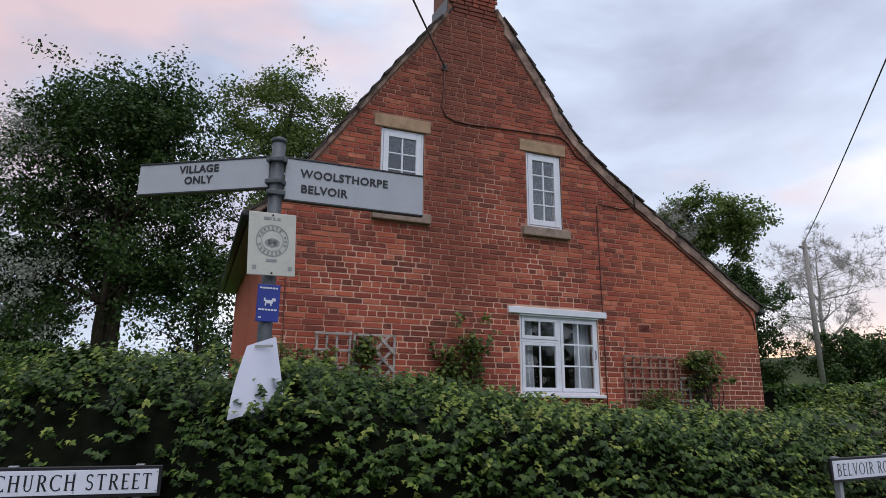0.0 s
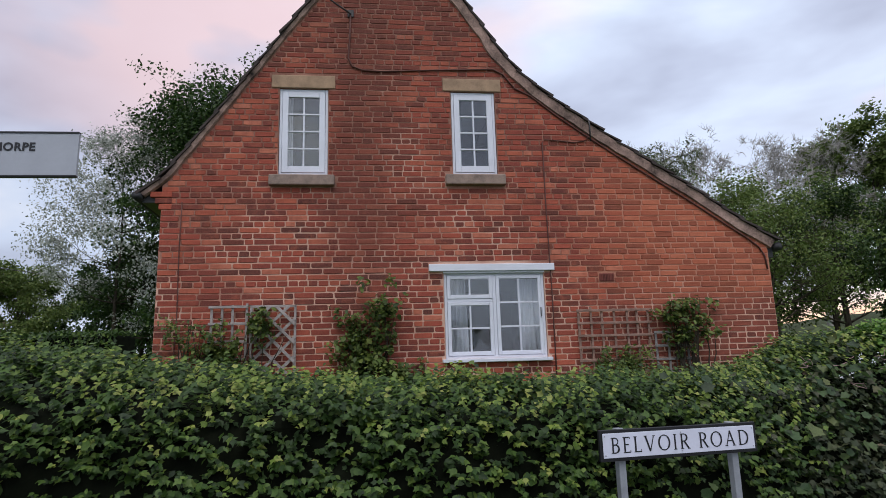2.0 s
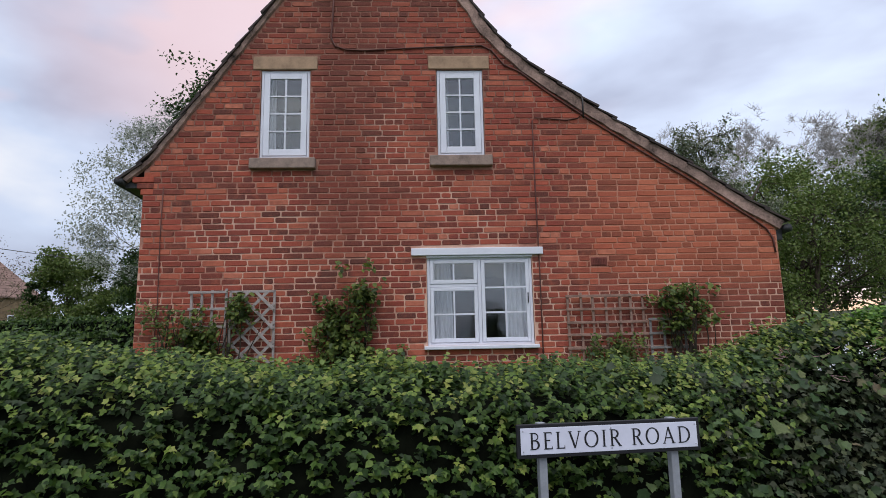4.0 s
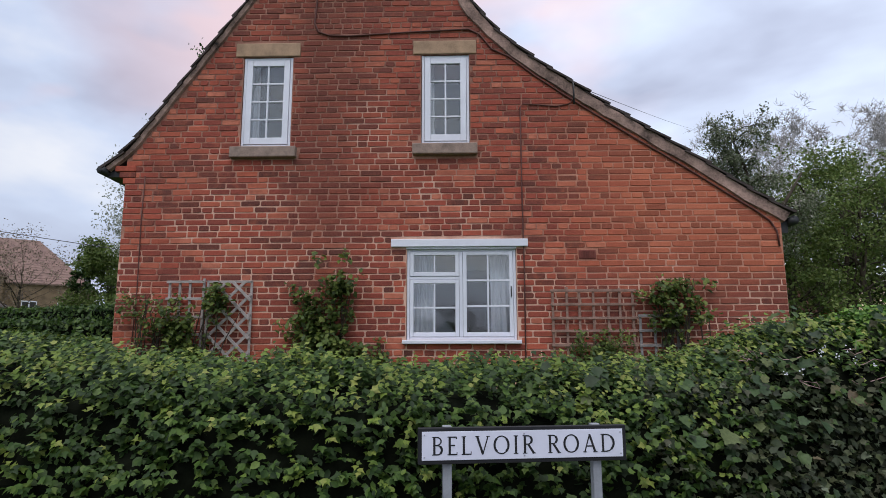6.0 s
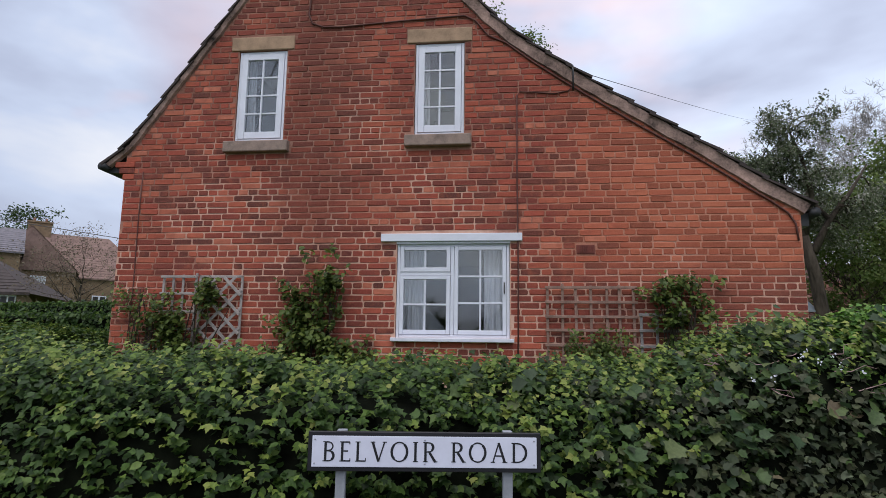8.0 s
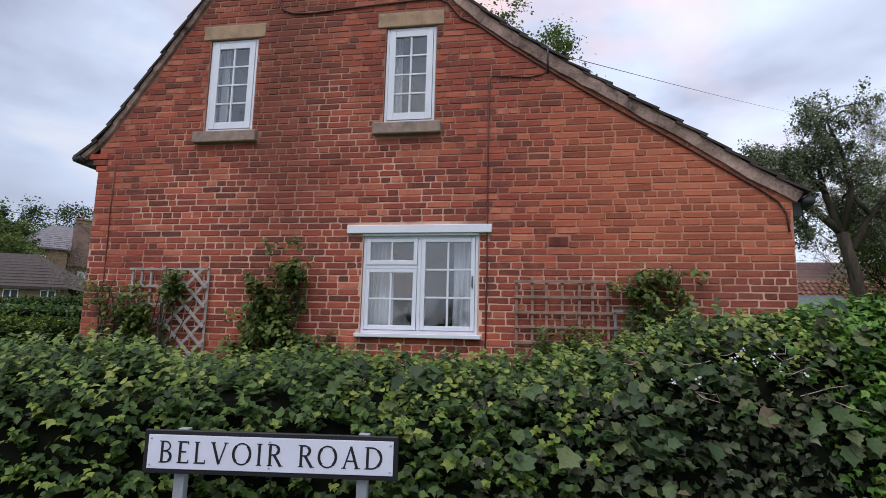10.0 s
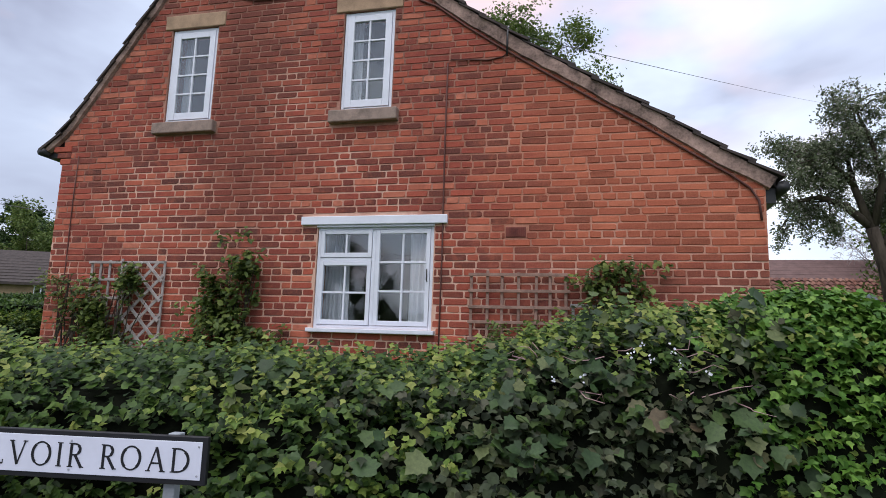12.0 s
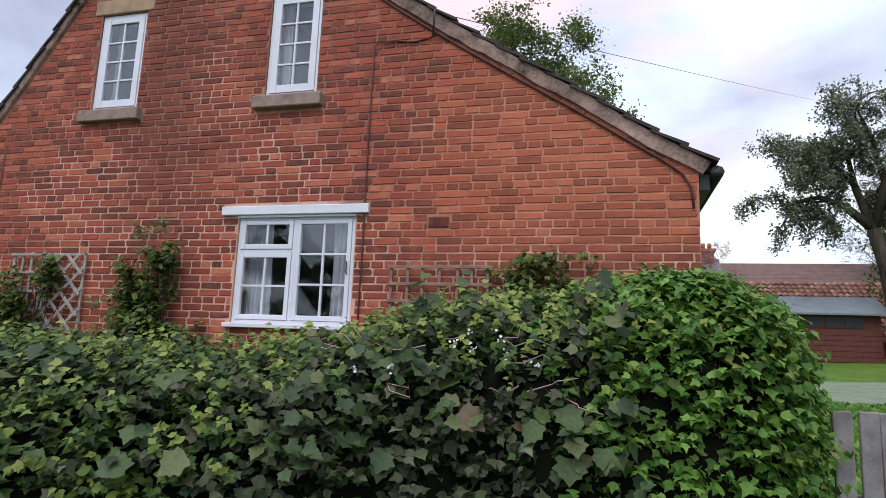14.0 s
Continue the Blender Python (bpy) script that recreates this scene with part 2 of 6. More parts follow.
BLACK = plain("black_plastic", (0.015, 0.015, 0.017), 0.5, 0, 0.1)
CABLE = plain("dark_cable", (0.07, 0.065, 0.07), 0.7, 0, 0.1)
CABLE_RED = plain("painted_cable", (0.10, 0.035, 0.028), 0.8, 0, 0.2)
DARKROOM = plain("near_black_room_shade", (0.035, 0.033, 0.03), 0.9, 0, 0.1)
CURTAIN = plain("white_net_curtain", (0.50, 0.52, 0.57), 0.9, 0, 0.05)
WOOD_GREY = plain("weathered_grey_wood", (0.22, 0.205, 0.20), 0.9, 0, 0.3, 11, 0.5)
WOOD_PALE = plain("silvered_trellis_wood", (0.34, 0.30, 0.285), 0.9, 0, 0.25, 11, 0.4)
WOOD_RUST = plain("brown_trellis_wood", (0.27, 0.165, 0.13), 0.9, 0, 0.3, 11, 0.5)
SIGN_WHITE = plain("white_sign_enamel", (0.62, 0.64, 0.75), 0.35, 0, 0.05, 6, 0.03)
# grey darkened for the white arms' faces turned from the light
SIGN_GREY = plain("pale_grey_sign_face", (0.37, 0.39, 0.44), 0.4, 0, 0.06, 6, 0.03)
SIGN_BLACK = plain("black_sign_paint", (0.008, 0.008, 0.012), 0.45, 0, 0.1)
SIGN_CREAM = plain("cream_sign_plastic", (0.50, 0.50, 0.46), 0.5, 0, 0.08, 8, 0.03)
SIGN_INK = plain("faded_grey_ink", (0.27, 0.28, 0.29), 0.6, 0, 0.2)
SIGN_BLUE = plain("blue_sign_plastic", (0.018, 0.035, 0.26), 0.4, 0, 0.15, 8, 0.03)
PAPER = plain("white_paper_sleeve", (0.62, 0.64, 0.78), 0.35, 0, 0.05, 5, 0.05)
STEEL = plain("galvanised_steel", (0.075, 0.085, 0.10), 0.55, 0.35, 0.2, 18, 0.1)
STEEL_PALE = plain("grey_painted_post", (0.26, 0.28, 0.31), 0.6, 0, 0.15, 12, 0.1)
FELT = plain("grey_roofing_felt", (0.17, 0.20, 0.22), 0.95, 0, 0.15, 3, 0.4)
SHED_WOOD = plain("red_brown_shed_wood", (0.115, 0.028, 0.018), 0.8, 0, 0.25, 7, 0.3)
PANTILE = plain("orange_pantiles", (0.26, 0.125, 0.09), 0.9, 0, 0.35, 3, 0.4)
ROOF_RED = plain("red_brown_roof", (0.14, 0.085, 0.08), 0.9, 0, 0.2, 3, 0.3)
PANTILES = Mat("mixed_pantiles", 0.9, 0, 0.2)
PANTILES.color(PANTILES.ramp(PANTILES.island(), [(0, (0.13, 0.065, 0.055)), (0.4, (0.19, 0.09, 0.07)), (0.8, (0.235, 0.12, 0.09)), (1, (0.27, 0.16, 0.125))])).bump(PANTILES.noise(20), 0.4, 0.01)
PANTILES = PANTILES.m
SLATE = plain("grey_slate", (0.15, 0.14, 0.16), 0.8, 0, 0.25, 3, 0.3)
COTTAGE_STONE = plain("brown_ironstone", (0.21, 0.145, 0.09), 0.95, 0, 0.3, 2, 0.5)
COTTAGE_ROOF = plain("pinkish_brown_tiles", (0.21, 0.135, 0.115), 0.9, 0, 0.25, 2, 0.4)
BARK = bark_mat("dark_bark", (0.018, 0.014, 0.011), (0.085, 0.068, 0.052))
BARK_PALE = bark_mat("pale_twigs", (0.20, 0.185, 0.18), (0.44, 0.42, 0.41))
BARK_PINK = bark_mat("pinkish_twigs", (0.20, 0.13, 0.13), (0.42, 0.28, 0.28))
LEAF_HEDGE = leaf_mat("hedge_leaf", [(0, (0.011, 0.028, 0.006)), (0.35, (0.028, 0.066, 0.011)), (0.75, (0.060, 0.118, 0.019)), (1, (0.115, 0.178, 0.034))], (0.024, 0.052, 0.013))
LEAF_TIP = leaf_mat("hedge_young_leaf", [(0, (0.09, 0.155, 0.024)), (0.6, (0.16, 0.225, 0.036)), (1, (0.26, 0.285, 0.075))], None)
LEAF_MAPLE = leaf_mat("maple_leaf", [(0, (0.03, 0.05, 0.024)), (0.35, (0.04, 0.08, 0.03)), (0.75, (0.075, 0.12, 0.04)), (0.94, (0.13, 0.15, 0.06)), (1, (0.12, 0.085, 0.06))], None)
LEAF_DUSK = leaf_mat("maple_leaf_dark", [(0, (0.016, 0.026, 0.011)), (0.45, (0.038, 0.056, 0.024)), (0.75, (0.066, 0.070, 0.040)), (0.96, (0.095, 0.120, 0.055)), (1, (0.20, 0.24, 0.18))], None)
LEAF_BRIGHT = leaf_mat("ivy_leaf_bright", [(0, (0.034, 0.098, 0.014)), (0.5, (0.088, 0.20, 0.028)), (1, (0.16, 0.29, 0.05))], None)
LEAF_TREE = leaf_mat("sycamore_leaf", [(0, (0.014, 0.036, 0.010)), (0.5, (0.030, 0.066, 0.014)), (1, (0.06, 0.105, 0.022))], None, 0.5, 0.25)
LEAF_SPRING = leaf_mat("spring_leaf", [(0, (0.06, 0.10, 0.024)), (0.5, (0.10, 0.155, 0.035)), (1, (0.16, 0.20, 0.06))], None, 0.5, 0.35)
LEAF_GREY = leaf_mat("grey_green_leaf", [(0, (0.07, 0.095, 0.05)), (0.5, (0.125, 0.155, 0.09)), (0.82, (0.20, 0.225, 0.15)), (1, (0.45, 0.43, 0.43))], None, 0.5, 0.3)
LEAF_PALE = leaf_mat("whitish_leaf", [(0, (0.16, 0.19, 0.14)), (0.4, (0.34, 0.37, 0.34)), (1, (0.58, 0.60, 0.60))], None, 0.6, 0.3)
LEAF_BROWN = leaf_mat("brown_leaf", [(0, (0.10, 0.075, 0.06)), (0.6, (0.17, 0.13, 0.105)), (1, (0.20, 0.18, 0.12))], None, 0.6, 0.3)
LEAF_CLIMB = leaf_mat("climber_leaf", [(0, (0.035, 0.06, 0.014)), (0.5, (0.075, 0.12, 0.026)), (1, (0.15, 0.19, 0.04))], None)
# near-black hull colour stands for the deep shade between the leaves
HEDGE_CORE = plain("hedge_inner_shade", (0.006, 0.008, 0.004), 1.0, 0, 0.4, 8, 0.6, 0.1)
GRASS = plain("mown_grass", (0.075, 0.135, 0.022), 0.95, 0, 0.3, 3, 0.5, 0.1)
FIELD = plain("dark_wooded_hill", (0.040, 0.050, 0.024), 1.0, 0, 0.4, 0.12, 0.2, 0.1)
PATH = plain("pale_gravel", (0.13, 0.17, 0.11), 0.95, 0, 0.25, 3, 0.4)
ASPHALT = plain("asphalt", (0.05, 0.05, 0.052), 0.9, 0, 0.2, 2, 0.5)
CONCRETE = plain("pavement_concrete", (0.22, 0.21, 0.2), 0.9, 0, 0.15, 3, 0.4)
GLASS = Mat("window_glass", 0.03, 0, 0.5)
GLASS.color((0.9, 0.95, 0.97))
GLASS.b.inputs["Transmission Weight"].default_value = 1.0
GLASS.b.inputs["IOR"].default_value = 1.8
GLASS = GLASS.m

rng = np.random.default_rng(7)


# ---------------------------------------------------------------- helpers
def mesh_part(name, verts, faces, mat, parent=None, label="", smooth=False):
    me = bpy.data.meshes.new(name)
    me.from_pydata([tuple(v) for v in verts], [], [tuple(f) for f in faces])
    me.materials.append(mat)
    if smooth:
        me.polygons.foreach_set("use_smooth", [True] * len(me.polygons))
    ob = new(name, me)
    ob.parent = parent
    if label:
        ob["label"] = label
    return ob


def part(name, bm, mat, parent=None, label="", smooth=False):
    me = bpy.data.meshes.new(name)
    bmesh.ops.recalc_face_normals(bm, faces=bm.faces)
    bm.to_mesh(me)
    bm.free()
    me.materials.append(mat)
    if smooth:
        me.polygons.foreach_set("use_smooth", [True] * len(me.polygons))
    ob = new(name, me)
    ob.parent = parent
    if label:
        ob["label"] = label
    return ob


def thing(name, label, category, group="", kind="", at=(0, 0, 0)):
    ob = new(name)
    ob.empty_display_size = 0.1
    ob.location = at
    return tagged(ob, label, category, group, kind)


def slab(bm, lo, hi, bevel=0.0, m=None):
    """A box between two corners, with bevelled edges, into bm."""
    c = [(a + b) / 2 for a, b in zip(lo, hi)]
    s = [abs(b - a) for a, b in zip(lo, hi)]
    g = bmesh.ops.create_cube(bm, size=1.0, matrix=Matrix.Translation(c) @ Matrix.Diagonal((*s, 1)))
    vs = g["verts"]
    if bevel:
        es = list({e for v in vs for e in v.link_edges})
        r = bmesh.ops.bevel(bm, geom=es, offset=bevel, segments=2, affect="EDGES", profile=0.5)
        vs = list({v for f in r["faces"] for v in f.verts} | {v for v in vs if v.is_valid})
    if m is not None:
        bmesh.ops.transform(bm, matrix=m, verts=vs)
    return bm


def box_part(name, lo, hi, mat, parent, label="", bevel=0.004, m=None):
    return part(name, slab(bmesh.new(), lo, hi, bevel, m), mat, parent, label)


def tube(verts, faces, pts, radii, n=6):
    """A tapered tube along pts, appended to verts and faces."""
    pts = [Vector(p) for p in pts]
    base = len(verts)
    for i, p in enumerate(pts):
        d = (pts[min(i + 1, len(pts) - 1)] - pts[max(i - 1, 0)]).normalized()
        u = d.orthogonal().normalized() if abs(d.z) > 0.95 else d.cross(Vector((0, 0, 1))).normalized()
        w = d.cross(u)
        for k in range(n):
            a = 2 * math.pi * k / n
            verts.append(p + (u * math.cos(a) + w * math.sin(a)) * radii[i])
    for i in range(len(pts) - 1):
        for k in range(n):
            a, b = base + i * n + k, base + i * n + (k + 1) % n
            faces.append((a, b, b + n, a + n))
    faces.append(tuple(base + k for k in range(n))[::-1])
    faces.append(tuple(base + (len(pts) - 1) * n + k for k in range(n)))


def tube_part(name, pts, r, mat, parent=None, label="", n=8):
    v, f = [], []
    tube(v, f, pts, r if isinstance(r, (list, tuple)) else [r] * len(pts), n)
    return mesh_part(name, v, f, mat, parent, label, True)


def lettering(text, size, mat, parent, m, stretch_x=1.0, bold=0.0, name="lettering", space=1.0):
    """Raised letters in the plane z = 0 of m, centred."""
    cu = bpy.data.curves.new(name, "FONT")
    cu.body, cu.size, cu.align_x, cu.align_y = text, size, "CENTER", "CENTER"
    cu.extrude, cu.offset, cu.resolution_u, cu.space_character = 0.0015, bold, 3, space
    tmp = new(name + "_curve", cu)
    bpy.context.view_layer.update()
    me = bpy.data.meshes.new_from_object(tmp.evaluated_get(bpy.context.evaluated_depsgraph_get()))
    bpy.data.objects.remove(tmp)
    me.materials.clear()
    me.materials.append(mat)
    ob = new(name, me)
    ob.parent = parent
    ob.matrix_basis = m @ Matrix.Diagonal((stretch_x, 1, 1, 1))
    return ob


OVATE = (np.array([(0, -0.5, 0), (0.27, -0.2, 0.07), (0.27, 0.14, 0.06), (0, 0.5, -0.08), (-0.27, 0.14, 0.06), (-0.27, -0.2, 0.07), (0, 0.0, 0.0)]),
         [(0, 1, 6), (1, 2, 6), (2, 3, 6), (3, 4, 6), (4, 5, 6), (5, 0, 6)])
ROUND = (np.array([(0, -0.45, 0), (0.34, -0.28, 0.05), (0.42, 0.05, 0.07), (0.2, 0.32, 0.02), (0, 0.5, -0.06), (-0.2, 0.32, 0.02), (-0.42, 0.05, 0.07), (-0.34, -0.28, 0.05), (0, 0, 0.02)]),
         [(i, (i + 1) % 8, 8) for i in range(8)])
CARD = (np.array([(0, -0.5, 0), (0.36, 0, 0.1), (0, 0.5, -0.05), (-0.36, 0, 0.1)]), [(0, 1, 2), (0, 2, 3)])
LOBE3 = (np.array([(0, -0.45, 0), (0.27, -0.34, 0.03), (0.47, 0.0, 0.09), (0.21, 0.12, 0.05), (0, 0.53, -0.09), (-0.21, 0.12, 0.05), (-0.47, 0.0, 0.09), (-0.27, -0.34, 0.03), (0, -0.05, -0.01)]),
         [(i, (i + 1) % 8, 8) for i in range(8)])
_lobes = [(0.0, -0.40), (0.20, -0.42), (0.40, -0.34), (0.36, -0.18), (0.53, 0.04), (0.36, 0.14), (0.33, 0.27), (0.19, 0.30),
          (0.0, 0.55), (-0.19, 0.30), (-0.33, 0.27), (-0.36, 0.14), (-0.53, 0.04), (-0.36, -0.18), (-0.40, -0.34), (-0.20, -0.42)]
MAPLE = (np.array([(x, y, 0.22 * abs(x) - 0.16 * max(0, y)) for x, y in _lobes] + [(0, 0, -0.02)]),
         [(i, (i + 1) % 16, 16) for i in range(16)])


def scatter(name, template, pos, normal, size, mat, parent=None, label="", droop=0.7, wild=0.6, tip_to=None):
    """Many leaves in one mesh: each at pos, facing normal, its tip hanging down."""
    tv, tf = template
    n = len(pos)
    if n == 0:
        return None
    nn = normal + rng.normal(0, wild * 0.6, (n, 3))
    nn /= np.linalg.norm(nn, axis=1, keepdims=True) + 1e-9
    tip = np.tile((0, 0, -droop), (n, 1)) + rng.normal(0, 0.55, (n, 3))
    if tip_to is not None:
        tip = tip + tip_to * 0.9
    tip -= nn * np.sum(tip * nn, axis=1, keepdims=True)
    tip /= np.linalg.norm(tip, axis=1, keepdims=True) + 1e-9
    sd = np.cross(tip, nn)
    wid = rng.uniform(0.8, 1.15, (n, 1, 1))
    v = (pos[:, None, :] + size[:, None, None] * (tv[None, :, 0:1] * wid * sd[:, None, :] + tv[None, :, 1:2] * tip[:, None, :] + tv[None, :, 2:3] * nn[:, None, :]))
    k = len(tv)
    tf = np.array(tf)
    f = (tf[None] + (np.arange(n) * k)[:, None, None]).reshape(-1, tf.shape[1])
    me = bpy.data.meshes.new(name)
    me.vertices.add(n * k)
    me.vertices.foreach_set("co", v.reshape(-1).astype(np.float32))
    me.loops.add(f.size)
    me.loops.foreach_set("vertex_index", f.reshape(-1).astype(np.int32))
    me.polygons.add(len(f))
    me.polygons.foreach_set("loop_start", (np.arange(len(f)) * tf.shape[1]).astype(np.int32))
    me.update(calc_edges=True)
    me.materials.append(mat)
    ob = new(name, me)
    ob.parent = parent
    tagged(ob, label, kind="stuff")
    return ob


# ---------------------------------------------------------------- ground
def ground_z(x, y):
    z = 0.65 * min(1, max(0, (y - 4.2) / 1.6)) if x > -2.2 else 0.65 * min(1, max(0, (y - 5.0) / 6))
    return z + 0.05 * max(0, min(y, 26) - 8) + 0.01 * max(0, min(y, 80) - 26) + 0.03 * min(60, max(0, x - 12))


def line(*stretches):
    out = []
    for a, b, n in stretches:
        out += [a + (b - a) * i / n for i in range(n)]
    return out + [stretches[-1][1]]


gx = line((-900, -100, 8), (-100, -12, 11), (-12, 20, 40), (20, 100, 16), (100, 900, 8))
gy = line((-900, -60, 8), (-60, 3.4, 12), (3.4, 8, 14), (8, 60, 26), (60, 900, 12))
gv = [(x, y, ground_z(x, y) - (0.06 if y < 3.45 else 0)) for y in gy for x in gx]
gf = [(j * len(gx) + i, j * len(gx) + i + 1, (j + 1) * len(gx) + i + 1, (j + 1) * len(gx) + i) for j in range(len(gy) - 1) for i in range(len(gx) - 1)]
tagged(mesh_part("ground", gv, gf, GRASS, smooth=True), "grassy ground rising gently behind the hedge", "ground", kind="structure")
road = part("road", slab(bmesh.new(), (-60, -6.0, -0.3), (60, 2.3, 0.0)), ASPHALT)
tagged(road, "worn grey asphalt village road", "road", kind="structure")
pave = part("pavement", slab(bmesh.new(), (-2.0, 2.43, -0.2), (60, 3.5, 0.10), 0.01), CONCRETE)
tagged(pave, "narrow grey concrete pavement beside the road", "pavement", kind="structure")
kerb = part("kerb", slab(bmesh.new(), (-2.0, 2.3, -0.2), (60, 2.428, 0.11), 0.012), CONCRETE)
tagged(kerb, "pale concrete kerb along the pavement", "kerb", kind="structure")


def hill_ring():
    """Low wooded hills all round, far off."""
    v, f, n = [], [], 240
    for i in range(n):
        a = 2 * math.pi * i / n
        s, c = math.sin(a), math.cos(a)
        right = max(0, math.cos(a - radians(66)))
        h = 6 + 15 * right ** 3 + 5 * noise.noise((s * 2, c * 2, 0)) + 2.2 * noise.noise((s * 14, c * 14, 3)) + 1.2 * noise.noise((s * 45, c * 45, 3))
        r = 210
        for k, (dr, dz) in enumerate(((0, -2), (35, 0.45), (60, 0.8), (90, 1.0), (170, 1.05))):
            v.append((s * (r + dr), c * (r + dr), -2 if k == 0 else 4 + h * dz))
    for i in range(n):
        j = (i + 1) % n
        for k in range(4):
            f.append((i * 5 + k, j * 5 + k, j * 5 + k + 1, i * 5 + k + 1))
    tagged(mesh_part("backdrop_hills", v, f, FIELD, smooth=True), "low dark wooded hills on the horizon", "hills", kind="structure")


hill_ring()


# ---------------------------------------------------------------- the brick house
WALL_Y, BACK_Y, FOOT = 7.31, 12.7, 0.55
X0, X1 = 0.93, 8.57
VERGE_LINE = [(0.7, 3.66), (0.98, 3.9), (1.29, 4.34), (1.7, 4.92), (2.25, 5.71), (3.2, 7.05), (3.68, 7.72), (4.16, 7.04), (4.81, 6.12), (5.118, 5.622), (5.336, 5.362), (5.612, 5.102), (5.938, 4.861), (6.233, 4.651), (6.685, 4.341), (7.194, 4.011), (7.692, 3.693), (8.139, 3.376), (8.663, 3.05)]
WINDOWS = [("upper", 2.275, 2.88, 3.90, 5.045), ("upper", 4.445, 5.025, 3.92, 5.05), ("wide", 4.285, 5.54, 1.615, 2.665)]
CHIM = (3.20, 4.02)


def verge_z(x, drop=0.0):
    for (a, za), (b, zb) in zip(VERGE_LINE, VERGE_LINE[1:]):
        if a <= x <= b:
            return za + (zb - za) * (x - a) / (b - a) - drop
    return 0.0


def wall_top(x):
    if CHIM[0] <= x <= CHIM[1]:
        return 9.0
    return max(3.0, verge_z(x, 0.10))


house = thing("house", "red brick cottage with a steep gable and white windows", "house")
ALONG_WALL = Matrix.Translation((2.0, 7.31, 0)) @ pose(0, 0, 0, 0, 0, -1.2) @ Matrix.Translation((-2.0, -7.31, 0))
house.matrix_basis = ALONG_WALL


def gable_core():
    """The wall itself, with its openings, behind the brick faces."""
    cuts = sorted({X0, X1, CHIM[0], CHIM[1], CHIM[0] - 0.001, CHIM[1] + 0.001, *(x for x, _ in VERGE_LINE if X0 < x < X1), *(w[1] for w in WINDOWS), *(w[2] for w in WINDOWS)})
    v, f = [], []
    y0, y1 = WALL_Y + 0.004, WALL_Y + 0.28
    for a, b in zip(cuts, cuts[1:]):
        holes = sorted((w[3], w[4]) for w in WINDOWS if w[1] <= a + 1e-6 and w[2] >= b - 1e-6)
        spans, low_z = [], FOOT - 0.3
        for h0, h1 in holes:
            spans.append(((low_z, low_z), (h0, h0)))
            low_z = h1
        mid = (a + b) / 2
        top = (7.0, 7.0) if CHIM[0] <= mid <= CHIM[1] else (verge_z(a, 0.10), verge_z(b, 0.10))
        spans.append(((low_z, low_z), top))
        for (l0, l1), (h0, h1) in spans:
            n = len(v)
            v += [(a, y0, l0), (b, y0, l1), (b, y0, h1), (a, y0, h0), (a, y1, l0), (b, y1, l1), (b, y1, h1), (a, y1, h0)]
            f += [(n, n + 1, n + 2, n + 3), (n + 5, n + 4, n + 7, n + 6), (n, n + 4, n + 5, n + 1), (n + 3, n + 2, n + 6, n + 7), (n, n + 3, n + 7, n + 4), (n + 1, n + 5, n + 6, n + 2)]
    bm = bmesh.new()
    vs = [bm.verts.new(p) for p in v]
    for q in f:
        bm.faces.new([vs[i] for i in q])
    bmesh.ops.remove_doubles(bm, verts=bm.verts, dist=0.0004)
    return part("gable_wall", bm, MORTAR, house, "red brick gable wall with pale lime mortar")


gable = gable_core()


def side_walls():
    for nm, xa, xb, top in (("side_wall", X0 + 0.002, X0 + 0.28, 3.66), ("side_wall", X1 - 0.28, X1 - 0.002, 2.98)):
        box_part(nm, (xa, WALL_Y + 0.285, FOOT - 0.3), (xb, BACK_Y, top), BRICK_MANY, house, "side wall of red brick", 0)
    bm = bmesh.new()
    pts = [(X0 + 0.003, FOOT - 0.3), (X1 - 0.003, FOOT - 0.3)] + [(x, z - 0.12) for x, z in reversed(VERGE_LINE[1:-1])]
    for y in (BACK_Y + 0.004, BACK_Y + 0.25):
        bm.faces.new([bm.verts.new((x, y, z)) for x, z in pts])
    part("back_wall", bm, BRICK_MANY, house)


side_walls()


